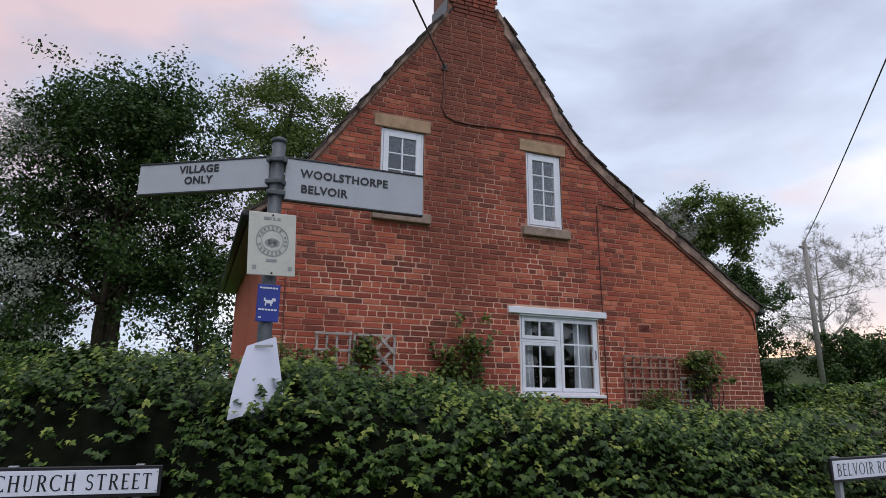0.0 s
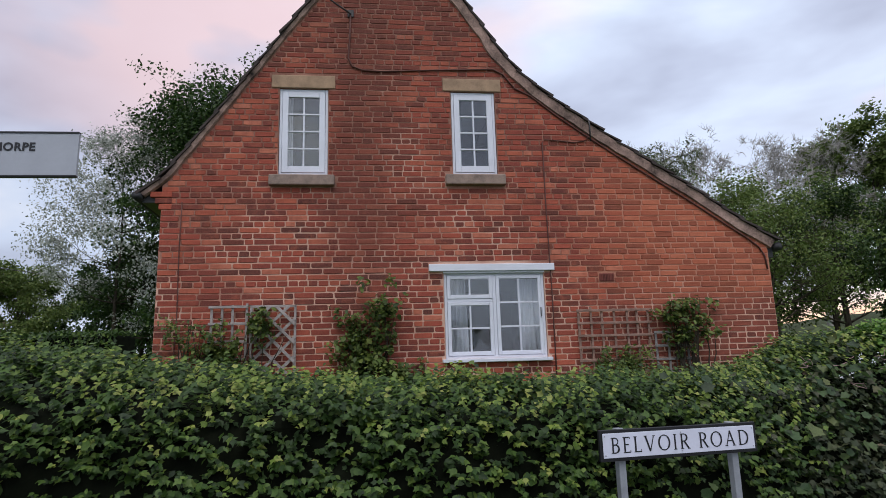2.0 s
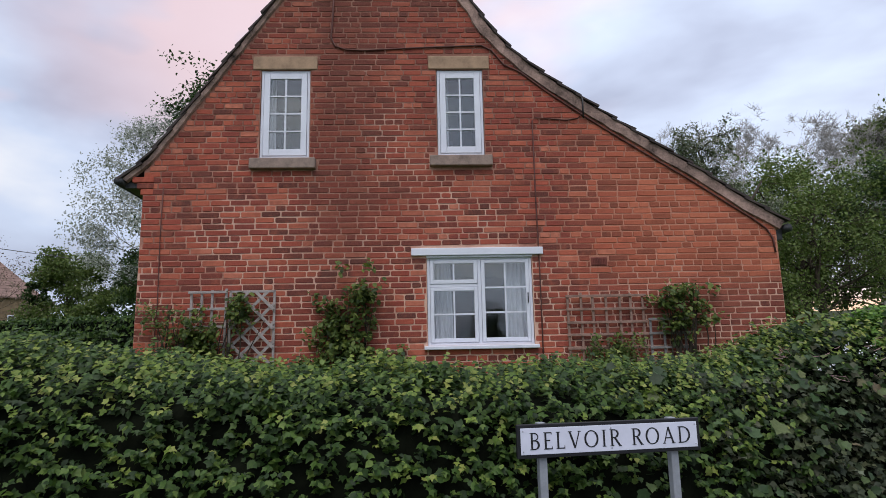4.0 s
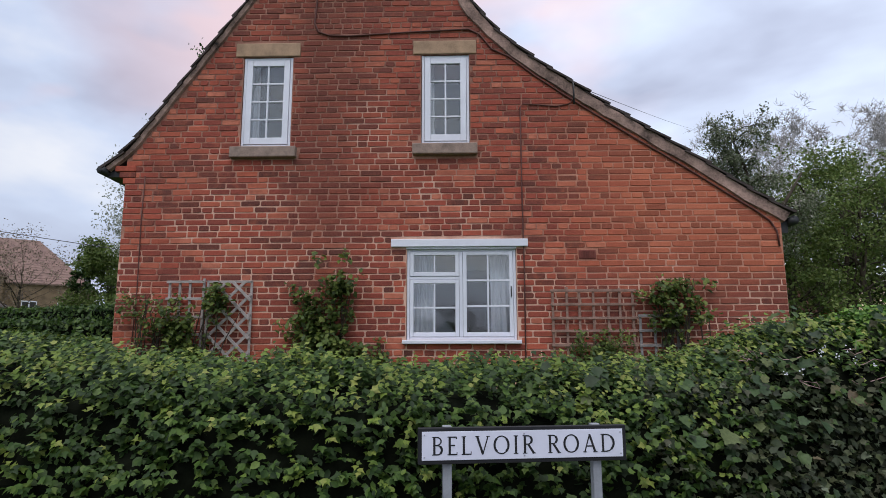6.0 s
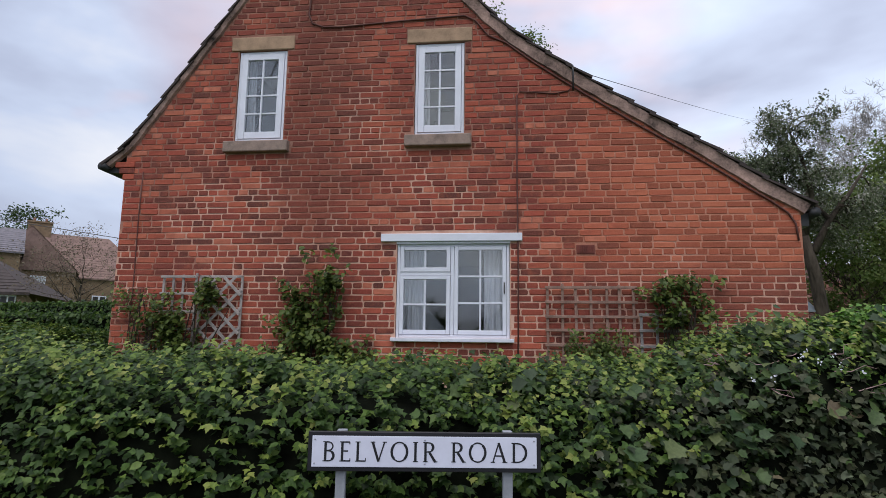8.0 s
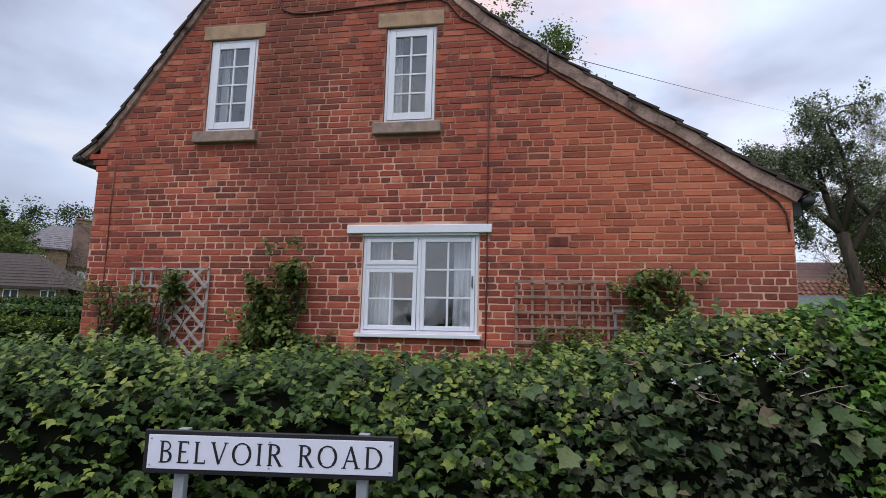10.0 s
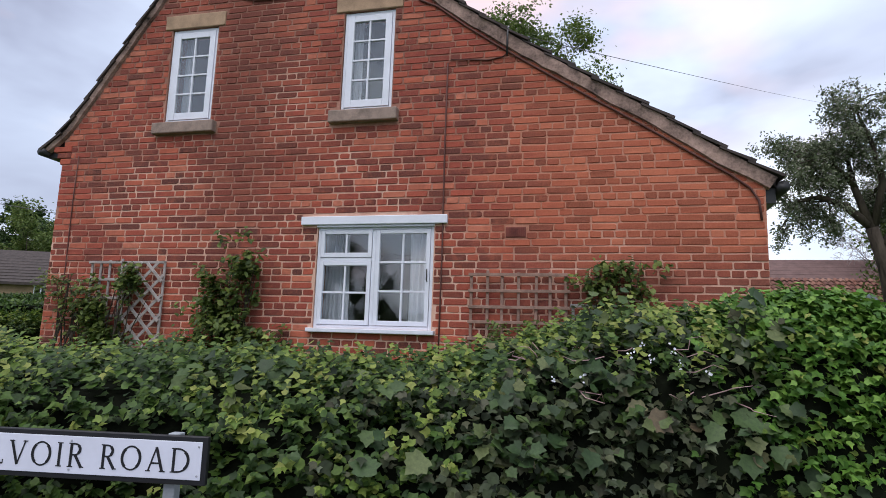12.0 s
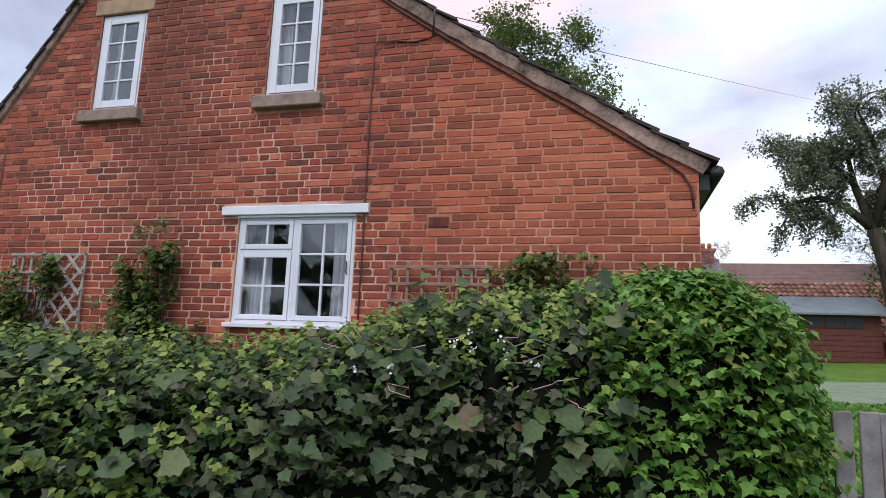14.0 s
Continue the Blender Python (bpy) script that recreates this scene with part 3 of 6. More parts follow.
def roof():
    """Roof sheets over the whole depth, tile courses with stepped ends, mortar and soffit along the gable."""
    v, f = [], []
    n = len(VERGE_LINE)
    for y in (WALL_Y + 0.02, BACK_Y + 0.3):
        for x, z in VERGE_LINE:
            v.append((x, y, z - 0.085))
        for x, z in VERGE_LINE:
            v.append((x, y, z - 0.03))
    for i in range(n - 1):
        f += [(i, i + 1, i + 1 + 2 * n, i + 2 * n), (n + i, n + i + 1, 3 * n + i + 1, 3 * n + i), (i, i + 1, n + i + 1, n + i)]
    deck = mesh_part("roof", v, f, TILE, house, "dark clay tile roof with a swept eave")
    # mortar band along the verge, uneven below
    v, f, m = [], [], 0
    pts = []
    for (a, za), (b, zb) in zip(VERGE_LINE, VERGE_LINE[1:]):
        k = max(1, int(math.hypot(b - a, zb - za) / 0.12))
        pts += [(a + (b - a) * i / k, za + (zb - za) * i / k) for i in range(k)]
    pts.append(VERGE_LINE[-1])
    for i, (x, z) in enumerate(pts):
        a, b = pts[max(0, i - 1)], pts[min(len(pts) - 1, i + 1)]
        d = Vector((b[0] - a[0], b[1] - a[1])).normalized()
        nx, nz = d.y, -d.x
        if nz > 0:
            nx, nz = -nx, -nz
        wid = (0.125 if x > 4.2 else 0.055) + 0.02 * noise.noise((x * 5, z * 5, 0))
        if CHIM[0] - 0.05 < x < CHIM[1] + 0.05:
            wid = 0.02
        e = 0.012 * noise.noise((x * 9, z * 9, 4))
        v += [(x, WALL_Y - 0.045 + e, z - 0.012), (x + nx * wid, WALL_Y - 0.03 + e, z + nz * wid), (x + nx * (wid + 0.01), WALL_Y + 0.02, z + nz * (wid + 0.01)), (x, WALL_Y + 0.02, z - 0.012)]
    for i in range(len(pts) - 1):
        if CHIM[0] < (pts[i][0] + pts[i + 1][0]) / 2 < CHIM[1]:
            continue
        for k in range(4):
            f.append((4 * i + k, 4 * i + (k + 1) % 4, 4 * i + 4 + (k + 1) % 4, 4 * i + 4 + k))
    mesh_part("verge_mortar", v, f, VERGE, deck, "grey cement mortar under the verge tiles")
    # tiles: one at the verge as a piece of its own, the rest of its course behind it
    rest_v, rest_f = [], []
    for chain in (VERGE_LINE[:7], VERGE_LINE[6:]):
        chain = chain if chain[0][1] < chain[-1][1] else chain[::-1]
        length = [0]
        for p, q in zip(chain, chain[1:]):
            length.append(length[-1] + math.hypot(q[0] - p[0], q[1] - p[1]))

        def at(s):
            for i in range(len(chain) - 1):
                if s <= length[i + 1] or i == len(chain) - 2:
                    u = (s - length[i]) / (length[i + 1] - length[i])
                    return Vector((chain[i][0] + (chain[i + 1][0] - chain[i][0]) * u, 0, chain[i][1] + (chain[i + 1][1] - chain[i][1]) * u))

        s = -0.05
        gauge = 0.27
        while s < length[-1] - 0.1:
            p, q = at(max(0, s)) if s >= 0 else at(0) * 2 - at(0.05), at(min(length[-1], s + gauge + 0.06))
            mid = (p + q) / 2
            if not (CHIM[0] - 0.1 < mid.x < CHIM[1] + 0.1):
                d = (q - p).normalized()
                up = Vector((-d.z, 0, d.x))
                up = -up if up.z < 0 else up
                j = rng.uniform(-0.012, 0.012)
                for y0, y1, single in ((WALL_Y - 0.07 + j, WALL_Y + 0.16, True), (WALL_Y + 0.163, BACK_Y + 0.32, False)):
                    c = []
                    for y in (y0, y1):
                        for pt, lift in ((p, 0.036), (q, 0.004), (q, -0.016), (p, 0.010)):
                            c.append(pt + up * (lift + (rng.uniform(-0.006, 0.006) if single else 0)) + Vector((0, y, 0)))
                    faces = [(0, 1, 2, 3), (7, 6, 5, 4), (0, 4, 5, 1), (1, 5, 6, 2), (2, 6, 7, 3), (3, 7, 4, 0)]
                    if single:
                        mesh_part("tile", c, faces, TILE, deck)
                    else:
                        k = len(rest_v)
                        rest_v += c
                        rest_f += [tuple(k + t for t in ff) for ff in faces]
            s += gauge
    tagged(mesh_part("tiling", rest_v, rest_f, TILE, deck), kind="stuff")
    # eaves: gutter and swept corner on both sides
    g1 = tube_part("gutter", [(0.66, WALL_Y - 0.06, 3.62), (0.66, BACK_Y + 0.2, 3.62)], 0.055, BLACK, house, "black plastic gutter")
    g2 = tube_part("gutter", [(8.71, WALL_Y - 0.03, 2.96), (8.71, BACK_Y + 0.2, 2.96)], 0.055, BLACK, house, "black plastic gutter")
    box_part("soffit", (X1 + 0.003, WALL_Y + 0.03, 2.82), (8.66, BACK_Y, 2.96), BLACK, house, "dark eaves board", 0.004)
    box_part("soffit", (0.70, WALL_Y + 0.03, 3.55), (X0 - 0.003, BACK_Y, 3.63), BLACK, house, "dark eaves board", 0.004)
    # corbelled bricks that carry the left eave
    for k, (xa, z0) in enumerate(((0.90, 3.46), (0.855, 3.535), (0.80, 3.61))):
        box_part("corbel", (xa, WALL_Y - 0.005 - 0.004 * k, z0), (X0 + 0.12, WALL_Y + 0.27, z0 + 0.068), BRICK_ONE, house, "", 0.008)
    return deck


roof_ob = roof()


def chimney():
    st = box_part("chimney", (CHIM[0] + 0.02, WALL_Y + 0.03, 6.9), (CHIM[1] - 0.02, WALL_Y + 0.62, 8.9), MORTAR, house, "sooty red brick chimney stack", 0)
    box_part("chimney_cap", (CHIM[0] - 0.05, WALL_Y - 0.03, 8.9), (CHIM[1] + 0.05, WALL_Y + 0.7, 9.05), BRICK_MANY, st, "", 0.01)
    for x in (3.42, 3.80):
        tube_part("chimney_pot", [(x, WALL_Y + 0.33, 9.05), (x, WALL_Y + 0.33, 9.5)], [0.13, 0.11], PANTILE, st, "", 12)
    # lead flashing where the roof meets the stack
    bm = bmesh.new()
    bm.faces.new([bm.verts.new(p) for p in ((3.19, WALL_Y - 0.02, 7.02), (3.185, WALL_Y + 0.6, 7.02), (3.185, WALL_Y + 0.6, 7.34), (3.19, WALL_Y - 0.02, 7.24))])
    bmesh.ops.solidify(bm, geom=bm.faces[:], thickness=0.012)
    part("flashing", bm, SIGN_GREY, st, "grey lead flashing")


chimney()


def cavity(w):
    """A box behind a window, painted near-black for the room's shade."""
    _, a, b, c, d = w
    v = []
    y0, y1 = WALL_Y + 0.282, WALL_Y + 2.2
    lo, hi = (a - 0.06, y0, c - 0.3), (b + 0.06, y1, d + 0.02)
    xs, zs = (lo[0], a - 0.002, b + 0.002, hi[0]), (lo[2], c - 0.002, d + 0.002, hi[2])
    f = []
    for x, y, z in ((lo[0], y1, lo[2]), (hi[0], y1, lo[2]), (hi[0], y1, hi[2]), (lo[0], y1, hi[2]), (lo[0], y0, lo[2]), (hi[0], y0, lo[2]), (hi[0], y0, hi[2]), (lo[0], y0, hi[2])):
        v.append((x, y, z))
    f += [(0, 1, 2, 3), (0, 4, 5, 1), (3, 2, 6, 7), (0, 3, 7, 4), (1, 5, 6, 2)]
    k = len(v)
    v += [(a, y0, c), (b, y0, c), (b, y0, d), (a, y0, d)]
    f += [(4, 5, k + 1, k), (5, 6, k + 2, k + 1), (6, 7, k + 3, k + 2), (7, 4, k, k + 3)]
    mesh_part("room", v, f, DARKROOM, house, "room box painted near-black for its shade")


def curtain(parent, x0, x1, z0, z1, y, waves):
    v, f, n = [], [], waves * 8
    for i in range(n + 1):
        u = i / n
        for k in range(5):
            t = k / 4
            v.append((x0 + (x1 - x0) * (u + 0.05 * math.sin(3 * t + 5 * u)), y + 0.028 * math.sin(u * waves * 2 * math.pi) * (0.5 + 0.5 * t) + 0.01 * math.sin(9 * u), z1 + (z0 - z1) * t))
    for i in range(n):
        for k in range(4):
            f.append((i * 5 + k, i * 5 + 5 + k, i * 5 + 6 + k, i * 5 + k + 1))
    return mesh_part("curtain", v, f, CURTAIN, parent, "white curtain drawn to the side", True)


def sash(win, x0, x1, z0, z1, cols, rows, y, rail=0.042, bar=0.02):
    """One casement: rim, glazing bars and its panes."""
    bm = bmesh.new()
    slab(bm, (x0, y, z0), (x0 + rail, y + 0.045, z1), 0.004)
    slab(bm, (x1 - rail, y, z0), (x1, y + 0.045, z1), 0.004)
    slab(bm, (x0 + rail + 0.0005, y + 0.002, z0), (x1 - rail - 0.0005, y + 0.045, z0 + rail * 1.15), 0.004)
    slab(bm, (x0 + rail + 0.0005, y + 0.002, z1 - rail), (x1 - rail - 0.0005, y + 0.045, z1), 0.004)
    cs = part("casement", bm, PAINT, win, "white painted casement")
    ax, bx, az, bz = x0 + rail, x1 - rail, z0 + rail * 1.15, z1 - rail
    for i in range(1, cols):
        x = ax + (bx - ax) * i / cols
        box_part("glazing_bar", (x - bar / 2, y + 0.006, az), (x + bar / 2, y + 0.036, bz), PAINT, win, "", 0.003)
    for i in range(1, rows):
        z = az + (bz - az) * i / rows
        for k in range(cols):
            xa, xb = ax + (bx - ax) * k / cols, ax + (bx - ax) * (k + 1) / cols
            box_part("glazing_bar", (xa + (bar / 2 if k else 0), y + 0.008, z - bar / 2), (xb - (bar / 2 if k < cols - 1 else 0), y + 0.034, z + bar / 2), PAINT, win, "", 0.003)
    for i in range(cols):
        for k in range(rows):
            xa, xb = ax + (bx - ax) * i / cols, ax + (bx - ax) * (i + 1) / cols
            za, zb = az + (bz - az) * k / rows, az + (bz - az) * (k + 1) / rows
            t = [rng.uniform(-0.0016, 0.0016) for _ in range(4)]
            yy = y + 0.020
            c = [(xa, yy + t[0], za), (xb, yy + t[1], za), (xb, yy + t[2], zb), (xa, yy + t[3], zb)]
            c += [(px, py + 0.004, pz) for px, py, pz in c]
            pn = mesh_part("pane", c, [(0, 1, 2, 3), (7, 6, 5, 4), (0, 4, 5, 1), (1, 5, 6, 2), (2, 6, 7, 3), (3, 7, 4, 0)], GLASS, win)
            pn.visible_shadow = False
    return cs


def window(kind, x0, x1, z0, z1):
    win = new("window")
    win.parent = house
    win["label"] = "white painted casement window with small panes"
    y = WALL_Y + 0.022
    bm = bmesh.new()
    fr = 0.036
    slab(bm, (x0 + 0.004, y, z0), (x0 + fr, y + 0.09, z1 - 0.004), 0.004)
    slab(bm, (x1 - fr, y, z0), (x1 - 0.004, y + 0.09, z1 - 0.004), 0.004)
    slab(bm, (x0 + fr + 0.001, y + 0.002, z1 - fr), (x1 - fr - 0.001, y + 0.09, z1 - 0.004), 0.004)
    slab(bm, (x0 + fr + 0.001, y + 0.002, z0), (x1 - fr - 0.001, y + 0.09, z0 + fr), 0.004)
    if kind == "wide":
        mid = (x0 + x1) / 2 - 0.005
        slab(bm, (mid - 0.02, y + 0.001, z0 + fr + 0.001), (mid + 0.02, y + 0.09, z1 - fr - 0.001), 0.004)
        split = z1 - 0.345
        slab(bm, (x0 + fr + 0.001, y + 0.001, split - 0.018), (mid - 0.021, y + 0.09, split + 0.018), 0.004)
    part("window_frame", bm, PAINT, win, "white painted wooden frame")
    g = 0.003
    if kind == "wide":
        sash(win, x0 + fr + g, mid - 0.02 - g, split + 0.018 + g, z1 - fr - g, 2, 1, y - 0.008)
        sash(win, x0 + fr + g, mid - 0.02 - g, z0 + fr + g, split - 0.018 - g, 2, 2, y - 0.008)
        sash(win, mid + 0.02 + g, x1 - fr - g, z0 + fr + g, z1 - fr - g, 2, 3, y - 0.008)
        box_part("window_sill", (x0 - 0.04, WALL_Y - 0.07, z0 - 0.042), (x1 + 0.04, WALL_Y + 0.10, z0 - 0.001), PAINT, win, "white painted projecting sill", 0.006)
        box_part("lintel", (x0 - 0.18, WALL_Y - 0.035, z1 + 0.012), (x1 + 0.135, WALL_Y + 0.10, z1 + 0.10), PAINT, win, "white painted lintel board", 0.006)
        box_part("drip_rail", (x0 - 0.005, WALL_Y - 0.012, z1 - 0.012), (x1 + 0.005, WALL_Y + 0.02, z1 + 0.010), PAINT, win, "", 0.004)
        tube_part("casement_handle", [(x1 - fr - 0.026, y - 0.010, 2.10), (x1 - fr - 0.026, y - 0.03, 2.11), (x1 - fr - 0.026, y - 0.03, 2.22)], 0.007, BLACK, win)
        curtain(win, x0 + 0.02, x0 + 0.30, z0, z1, y + 0.17, 5)
        curtain(win, x1 - 0.30, x1 - 0.02, z0, z1, y + 0.17, 4)
        box_part("window_board", (x0 + 0.05, y + 0.10, z0 - 0.02), (x1 - 0.05, y + 0.30, z0 + 0.01), PAINT, win, "", 0.004)
    else:
        sash(win, x0 + fr + g, x1 - fr - g, z0 + fr + g, z1 - fr - g, 2, 4, y - 0.008, 0.072)
        box_part("window_sill", (x0 - 0.10, WALL_Y - 0.075, z0 - 0.145), (x1 + 0.085, WALL_Y + 0.12, z0 - 0.012), STONE_GREY, win, "weathered grey stone sill", 0.012)
        box_part("lintel", (x0 - 0.10, WALL_Y - 0.012, z1 + 0.004), (x1 + 0.085, WALL_Y + 0.12, z1 + 0.178), STONE, win, "yellow sandstone lintel", 0.010)
        curtain(win, x0 + 0.05, x0 + 0.15, z0, z1, y + 0.19, 2)
    cavity((kind, x0, x1, z0, z1))
    return win


for w in WINDOWS:
    window(*w)

vent = box_part("air_vent", (6.255, WALL_Y - 0.004, 2.53), (6.45, WALL_Y + 0.02, 2.632), VENT, house, "small terracotta air vent", 0.004)
for i in range(9):
    box_part("slat", (6.268 + i * 0.0198, WALL_Y - 0.012, 2.542), (6.278 + i * 0.0198, WALL_Y - 0.005, 2.620), VENT, vent, "", 0.0)


def on_wall(pts, off=0.012):
    return [(x, WALL_Y - off, z) for x, z in pts]


tube_part("cable", on_wall([(3.16, 6.10), (3.15, 5.75), (3.13, 5.48), (3.18, 5.36), (3.32, 5.31), (3.55, 5.30), (4.3, 5.34), (5.02, 5.37), (5.15, 5.30)]
                           + [(x, verge_z(x, 0.30 if x < 5.5 else 0.20)) for x in (5.3, 5.5, 5.8, 6.1, 6.5, 7.0, 7.5, 8.0, 8.28)] + [(8.44, 2.96), (8.51, 2.84), (8.525, 2.66)], 0.014),
          0.011, CABLE_RED, house, "brown cable clipped under the verge")
tube_part("cable", on_wall([(6.25, 4.60), (6.24, 4.43), (6.20, 4.39), (6.05, 4.365), (5.80, 4.39), (5.66, 4.40), (5.625, 4.36), (5.622, 3.4), (5.63, 2.4), (5.62, 0.8)]),
          0.008, CABLE_RED, house, "thin brown cable running down the wall")
tube_part("bracket", [(6.25, WALL_Y - 0.09, 4.36), (6.25, WALL_Y - 0.09, 4.60), (6.25, WALL_Y - 0.05, 4.68)], 0.011, BLACK, house, "black iron cable bracket")
tube_part("cable", on_wall([(1.17, 3.55), (1.165, 3.0), (1.18, 2.2), (1.16, 1.3), (1.165, 0.8)]), 0.006, CABLE_RED, house, "thin dark cable down the corner of the wall")
box_part("hook_plate", (3.12, WALL_Y - 0.02, 6.06), (3.20, WALL_Y - 0.001, 6.16), BLACK, house)


def wire(a, b, r, sag, label):
    pts = [Vector(a).lerp(Vector(b), t / 24) - Vector((0, 0, sag * 4 * (t / 24) * (1 - t / 24))) for t in range(25)]
    tagged(tube_part("overhead_wire", pts, r, CABLE, None, "", 5), label, "wire")


wire((3.16, WALL_Y - 0.045, 6.1), (-8.2, -8.9, 4.4), 0.012, 0.0, "black service wire running to the gable")
wire((6.25, WALL_Y - 0.05, 4.67), (24.8, 47.3, 18.9), 0.0045, 0.1, "thin telephone wire from the verge to a far pole")


# ---------------------------------------------------------------- hedge
# along the roadside: x and y of the face, height of the top, how far the face leans back
HEDGE = [(-3.4, 15.0, 1.70, 0.25), (-2.6, 10.5, 1.70, 0.25), (-2.0, 7.6, 1.73, 0.25), (-1.45, 5.6, 1.79, 0.25), (-1.0, 4.65, 1.80, 0.25), (-0.35, 4.24, 1.76, 0.25), (0.0, 4.06, 1.73, 0.25), (0.20, 3.76, 1.72, 0.25), (0.50, 3.53, 1.70, 0.25),
         (1.20, 3.42, 1.64, 0.25), (2.0, 3.33, 1.545, 0.25), (2.6, 3.27, 1.485, 0.25), (3.4, 3.22, 1.43, 0.25), (4.2, 3.28, 1.395, 0.25), (5.0, 3.40, 1.355, 0.28),
         (5.8, 3.55, 1.35, 0.32), (6.5, 3.70, 1.43, 0.40), (7.0, 3.82, 1.535, 0.45), (7.5, 3.95, 1.665, 0.48), (7.95, 4.06, 1.725, 0.46), (8.27, 4.15, 1.73, 0.38), (8.53, 4.34, 1.70, 0.30), (8.70, 4.75, 1.69, 0.26), (8.76, 5.5, 1.56, 0.25), (8.74, 6.4, 1.44, 0.25)]
_hp = np.array(HEDGE)
_hs = np.concatenate([[0], np.cumsum(np.hypot(np.diff(_hp[:, 0]), np.diff(_hp[:, 1])))])


def hedge_at(s, u, inset=0.0):
    """Points (arrays) of the hedge's skin: s along it, u from the foot of the face (0) over the top to the foot behind (1)."""
    x, y, top, lean = (np.interp(s, _hs, _hp[:, k]) for k in range(4))
    e = 0.15
    tx = np.interp(s + e, _hs, _hp[:, 0]) - np.interp(s - e, _hs, _hp[:, 0])
    ty = np.interp(s + e, _hs, _hp[:, 1]) - np.interp(s - e, _hs, _hp[:, 1])
    ln = np.hypot(tx, ty)
    nx, ny = -ty / ln, tx / ln
    depth = np.interp(s, [_hs[18], _hs[20], _hs[21]], [1.15, 0.80, 0.62])
    prof_u = np.array([0, 0.22, 0.38, 0.45, 0.55, 0.68, 0.80, 0.86, 1.0])
    prof_d = np.array([0.02, 0.0, 0.10, 0.30, 0.50, 0.72, 0.92, 1.0, 0.98])     # share of the depth
    prof_z = np.array([0.03, 0.62, 0.90, 0.975, 1.0, 1.0, 0.97, 0.85, 0.2])     # share of the height
    d = np.interp(u, prof_u, prof_d) * depth
    z = np.interp(u, prof_u, prof_z)
    d = d + (lean - 0.25) * 1.6 * np.clip(z, 0, 1) * np.clip(1 - d / depth, 0, 1) + lean * 0.25 * z
    mid = np.stack([depth * 0.5, np.full_like(d, 0.55)], 1)
    if inset:
        d = mid[:, 0] + (d - mid[:, 0]) * (1 - inset)
        z = mid[:, 1] + (z - mid[:, 1]) * (1 - inset * 0.9)
    return np.stack([x + nx * d, y + ny * d, z * top], 1), np.stack([nx, ny], 1), d / depth, z


def bumps(p, amp):
    return np.array([noise.noise(Vector(q) * 1.7) * amp + noise.noise(Vector(q) * 4.6 + Vector((7, 1, 3))) * amp * 0.55 for q in p])


hedge = thing("hedge", "clipped mixed green roadside hedge of hawthorn, maple and ivy", "hedge")


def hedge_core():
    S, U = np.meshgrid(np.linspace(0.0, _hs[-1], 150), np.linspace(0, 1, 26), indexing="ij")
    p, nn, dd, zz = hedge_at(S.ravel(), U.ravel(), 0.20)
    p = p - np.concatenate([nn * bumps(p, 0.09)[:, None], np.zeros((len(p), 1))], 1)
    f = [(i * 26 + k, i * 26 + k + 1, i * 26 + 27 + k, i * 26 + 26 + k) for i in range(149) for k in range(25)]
    mesh_part("hedge_core", p, f, HEDGE_CORE, hedge, "near-black hull painted as shade inside the hedge")


hedge_core()


def hedge_leaves(name, shoots, s0, s1, size, template, mat, label, u_range=(0.0, 0.86), keep=None, deep=0.10, out=0.0, wild=0.55, droop=0.3, per=7, length=(0.06, 0.15), up=0.75):
    """Leaves in short sprays: each shoot leaves the hedge's skin and carries leaves to both sides, tips hanging outward."""
    s, u = rng.uniform(s0, s1, shoots), rng.uniform(*u_range, shoots)
    p, nn, dd, zz = hedge_at(s, u)
    e = 0.012
    p2, *_ = hedge_at(s, np.clip(u + e, 0, 1))
    p1, *_ = hedge_at(s, np.clip(u - e, 0, 1))
    along = np.stack([nn[:, 1], -nn[:, 0], np.zeros(shoots)], 1)
    nor = np.cross(along, p2 - p1)
    nor /= np.linalg.norm(nor, axis=1, keepdims=True) + 1e-9
    nor *= np.sign(np.sum(nor * np.concatenate([-nn * (0.6 - dd)[:, None], (zz[:, None] - 0.3)], 1), axis=1, keepdims=True))
    b = bumps(p, 0.085)
    if keep is not None:
        ok = keep(s, u, p, b)
        p, nor, b, nn = p[ok], nor[ok], b[ok], nn[ok]
    k = len(p)
    front = np.concatenate([nn, np.zeros((k, 1))], 1)
    p = p + nor * (b + out - 0.05 - rng.exponential(deep, k).clip(0, 0.22))[:, None]
    d = nor * 0.9 + np.array([0, 0, 0.25]) + rng.normal(0, 0.45, (k, 3))
    d /= np.linalg.norm(d, axis=1, keepdims=True)
    side = np.cross(d, np.array([0, 0, 1.0]))
    side /= np.linalg.norm(side, axis=1, keepdims=True) + 1e-9
    L = rng.uniform(*length, k)
    big = rng.uniform(0.75, 1.15, k)
    P, N, T, S = [], [], [], []
    for j in range(per):
        t = (j + 0.6) / per
        sgn = -1.0 if j % 2 else 1.0
        size_j = rng.uniform(*size, k) * big * (0.75 + 0.35 * math.sin(math.pi * (0.25 + 0.6 * t)))
        way = d * (0.35 + 0.6 * t) + side * sgn * (1.0 - 0.55 * t)
        P.append(p + d * (L * t)[:, None] + way * (size_j * 0.42)[:, None])
        N.append(np.array([0, 0, up]) + nor * 0.55 - front * 0.55 * np.clip(nor[:, 2:3], 0, 1) + side * sgn * 0.25)
        T.append(way * 1.1)
        S.append(size_j)
    return scatter(name, template, np.concatenate(P), np.concatenate(N), np.concatenate(S), mat, hedge, label, droop, wild, np.concatenate(T))


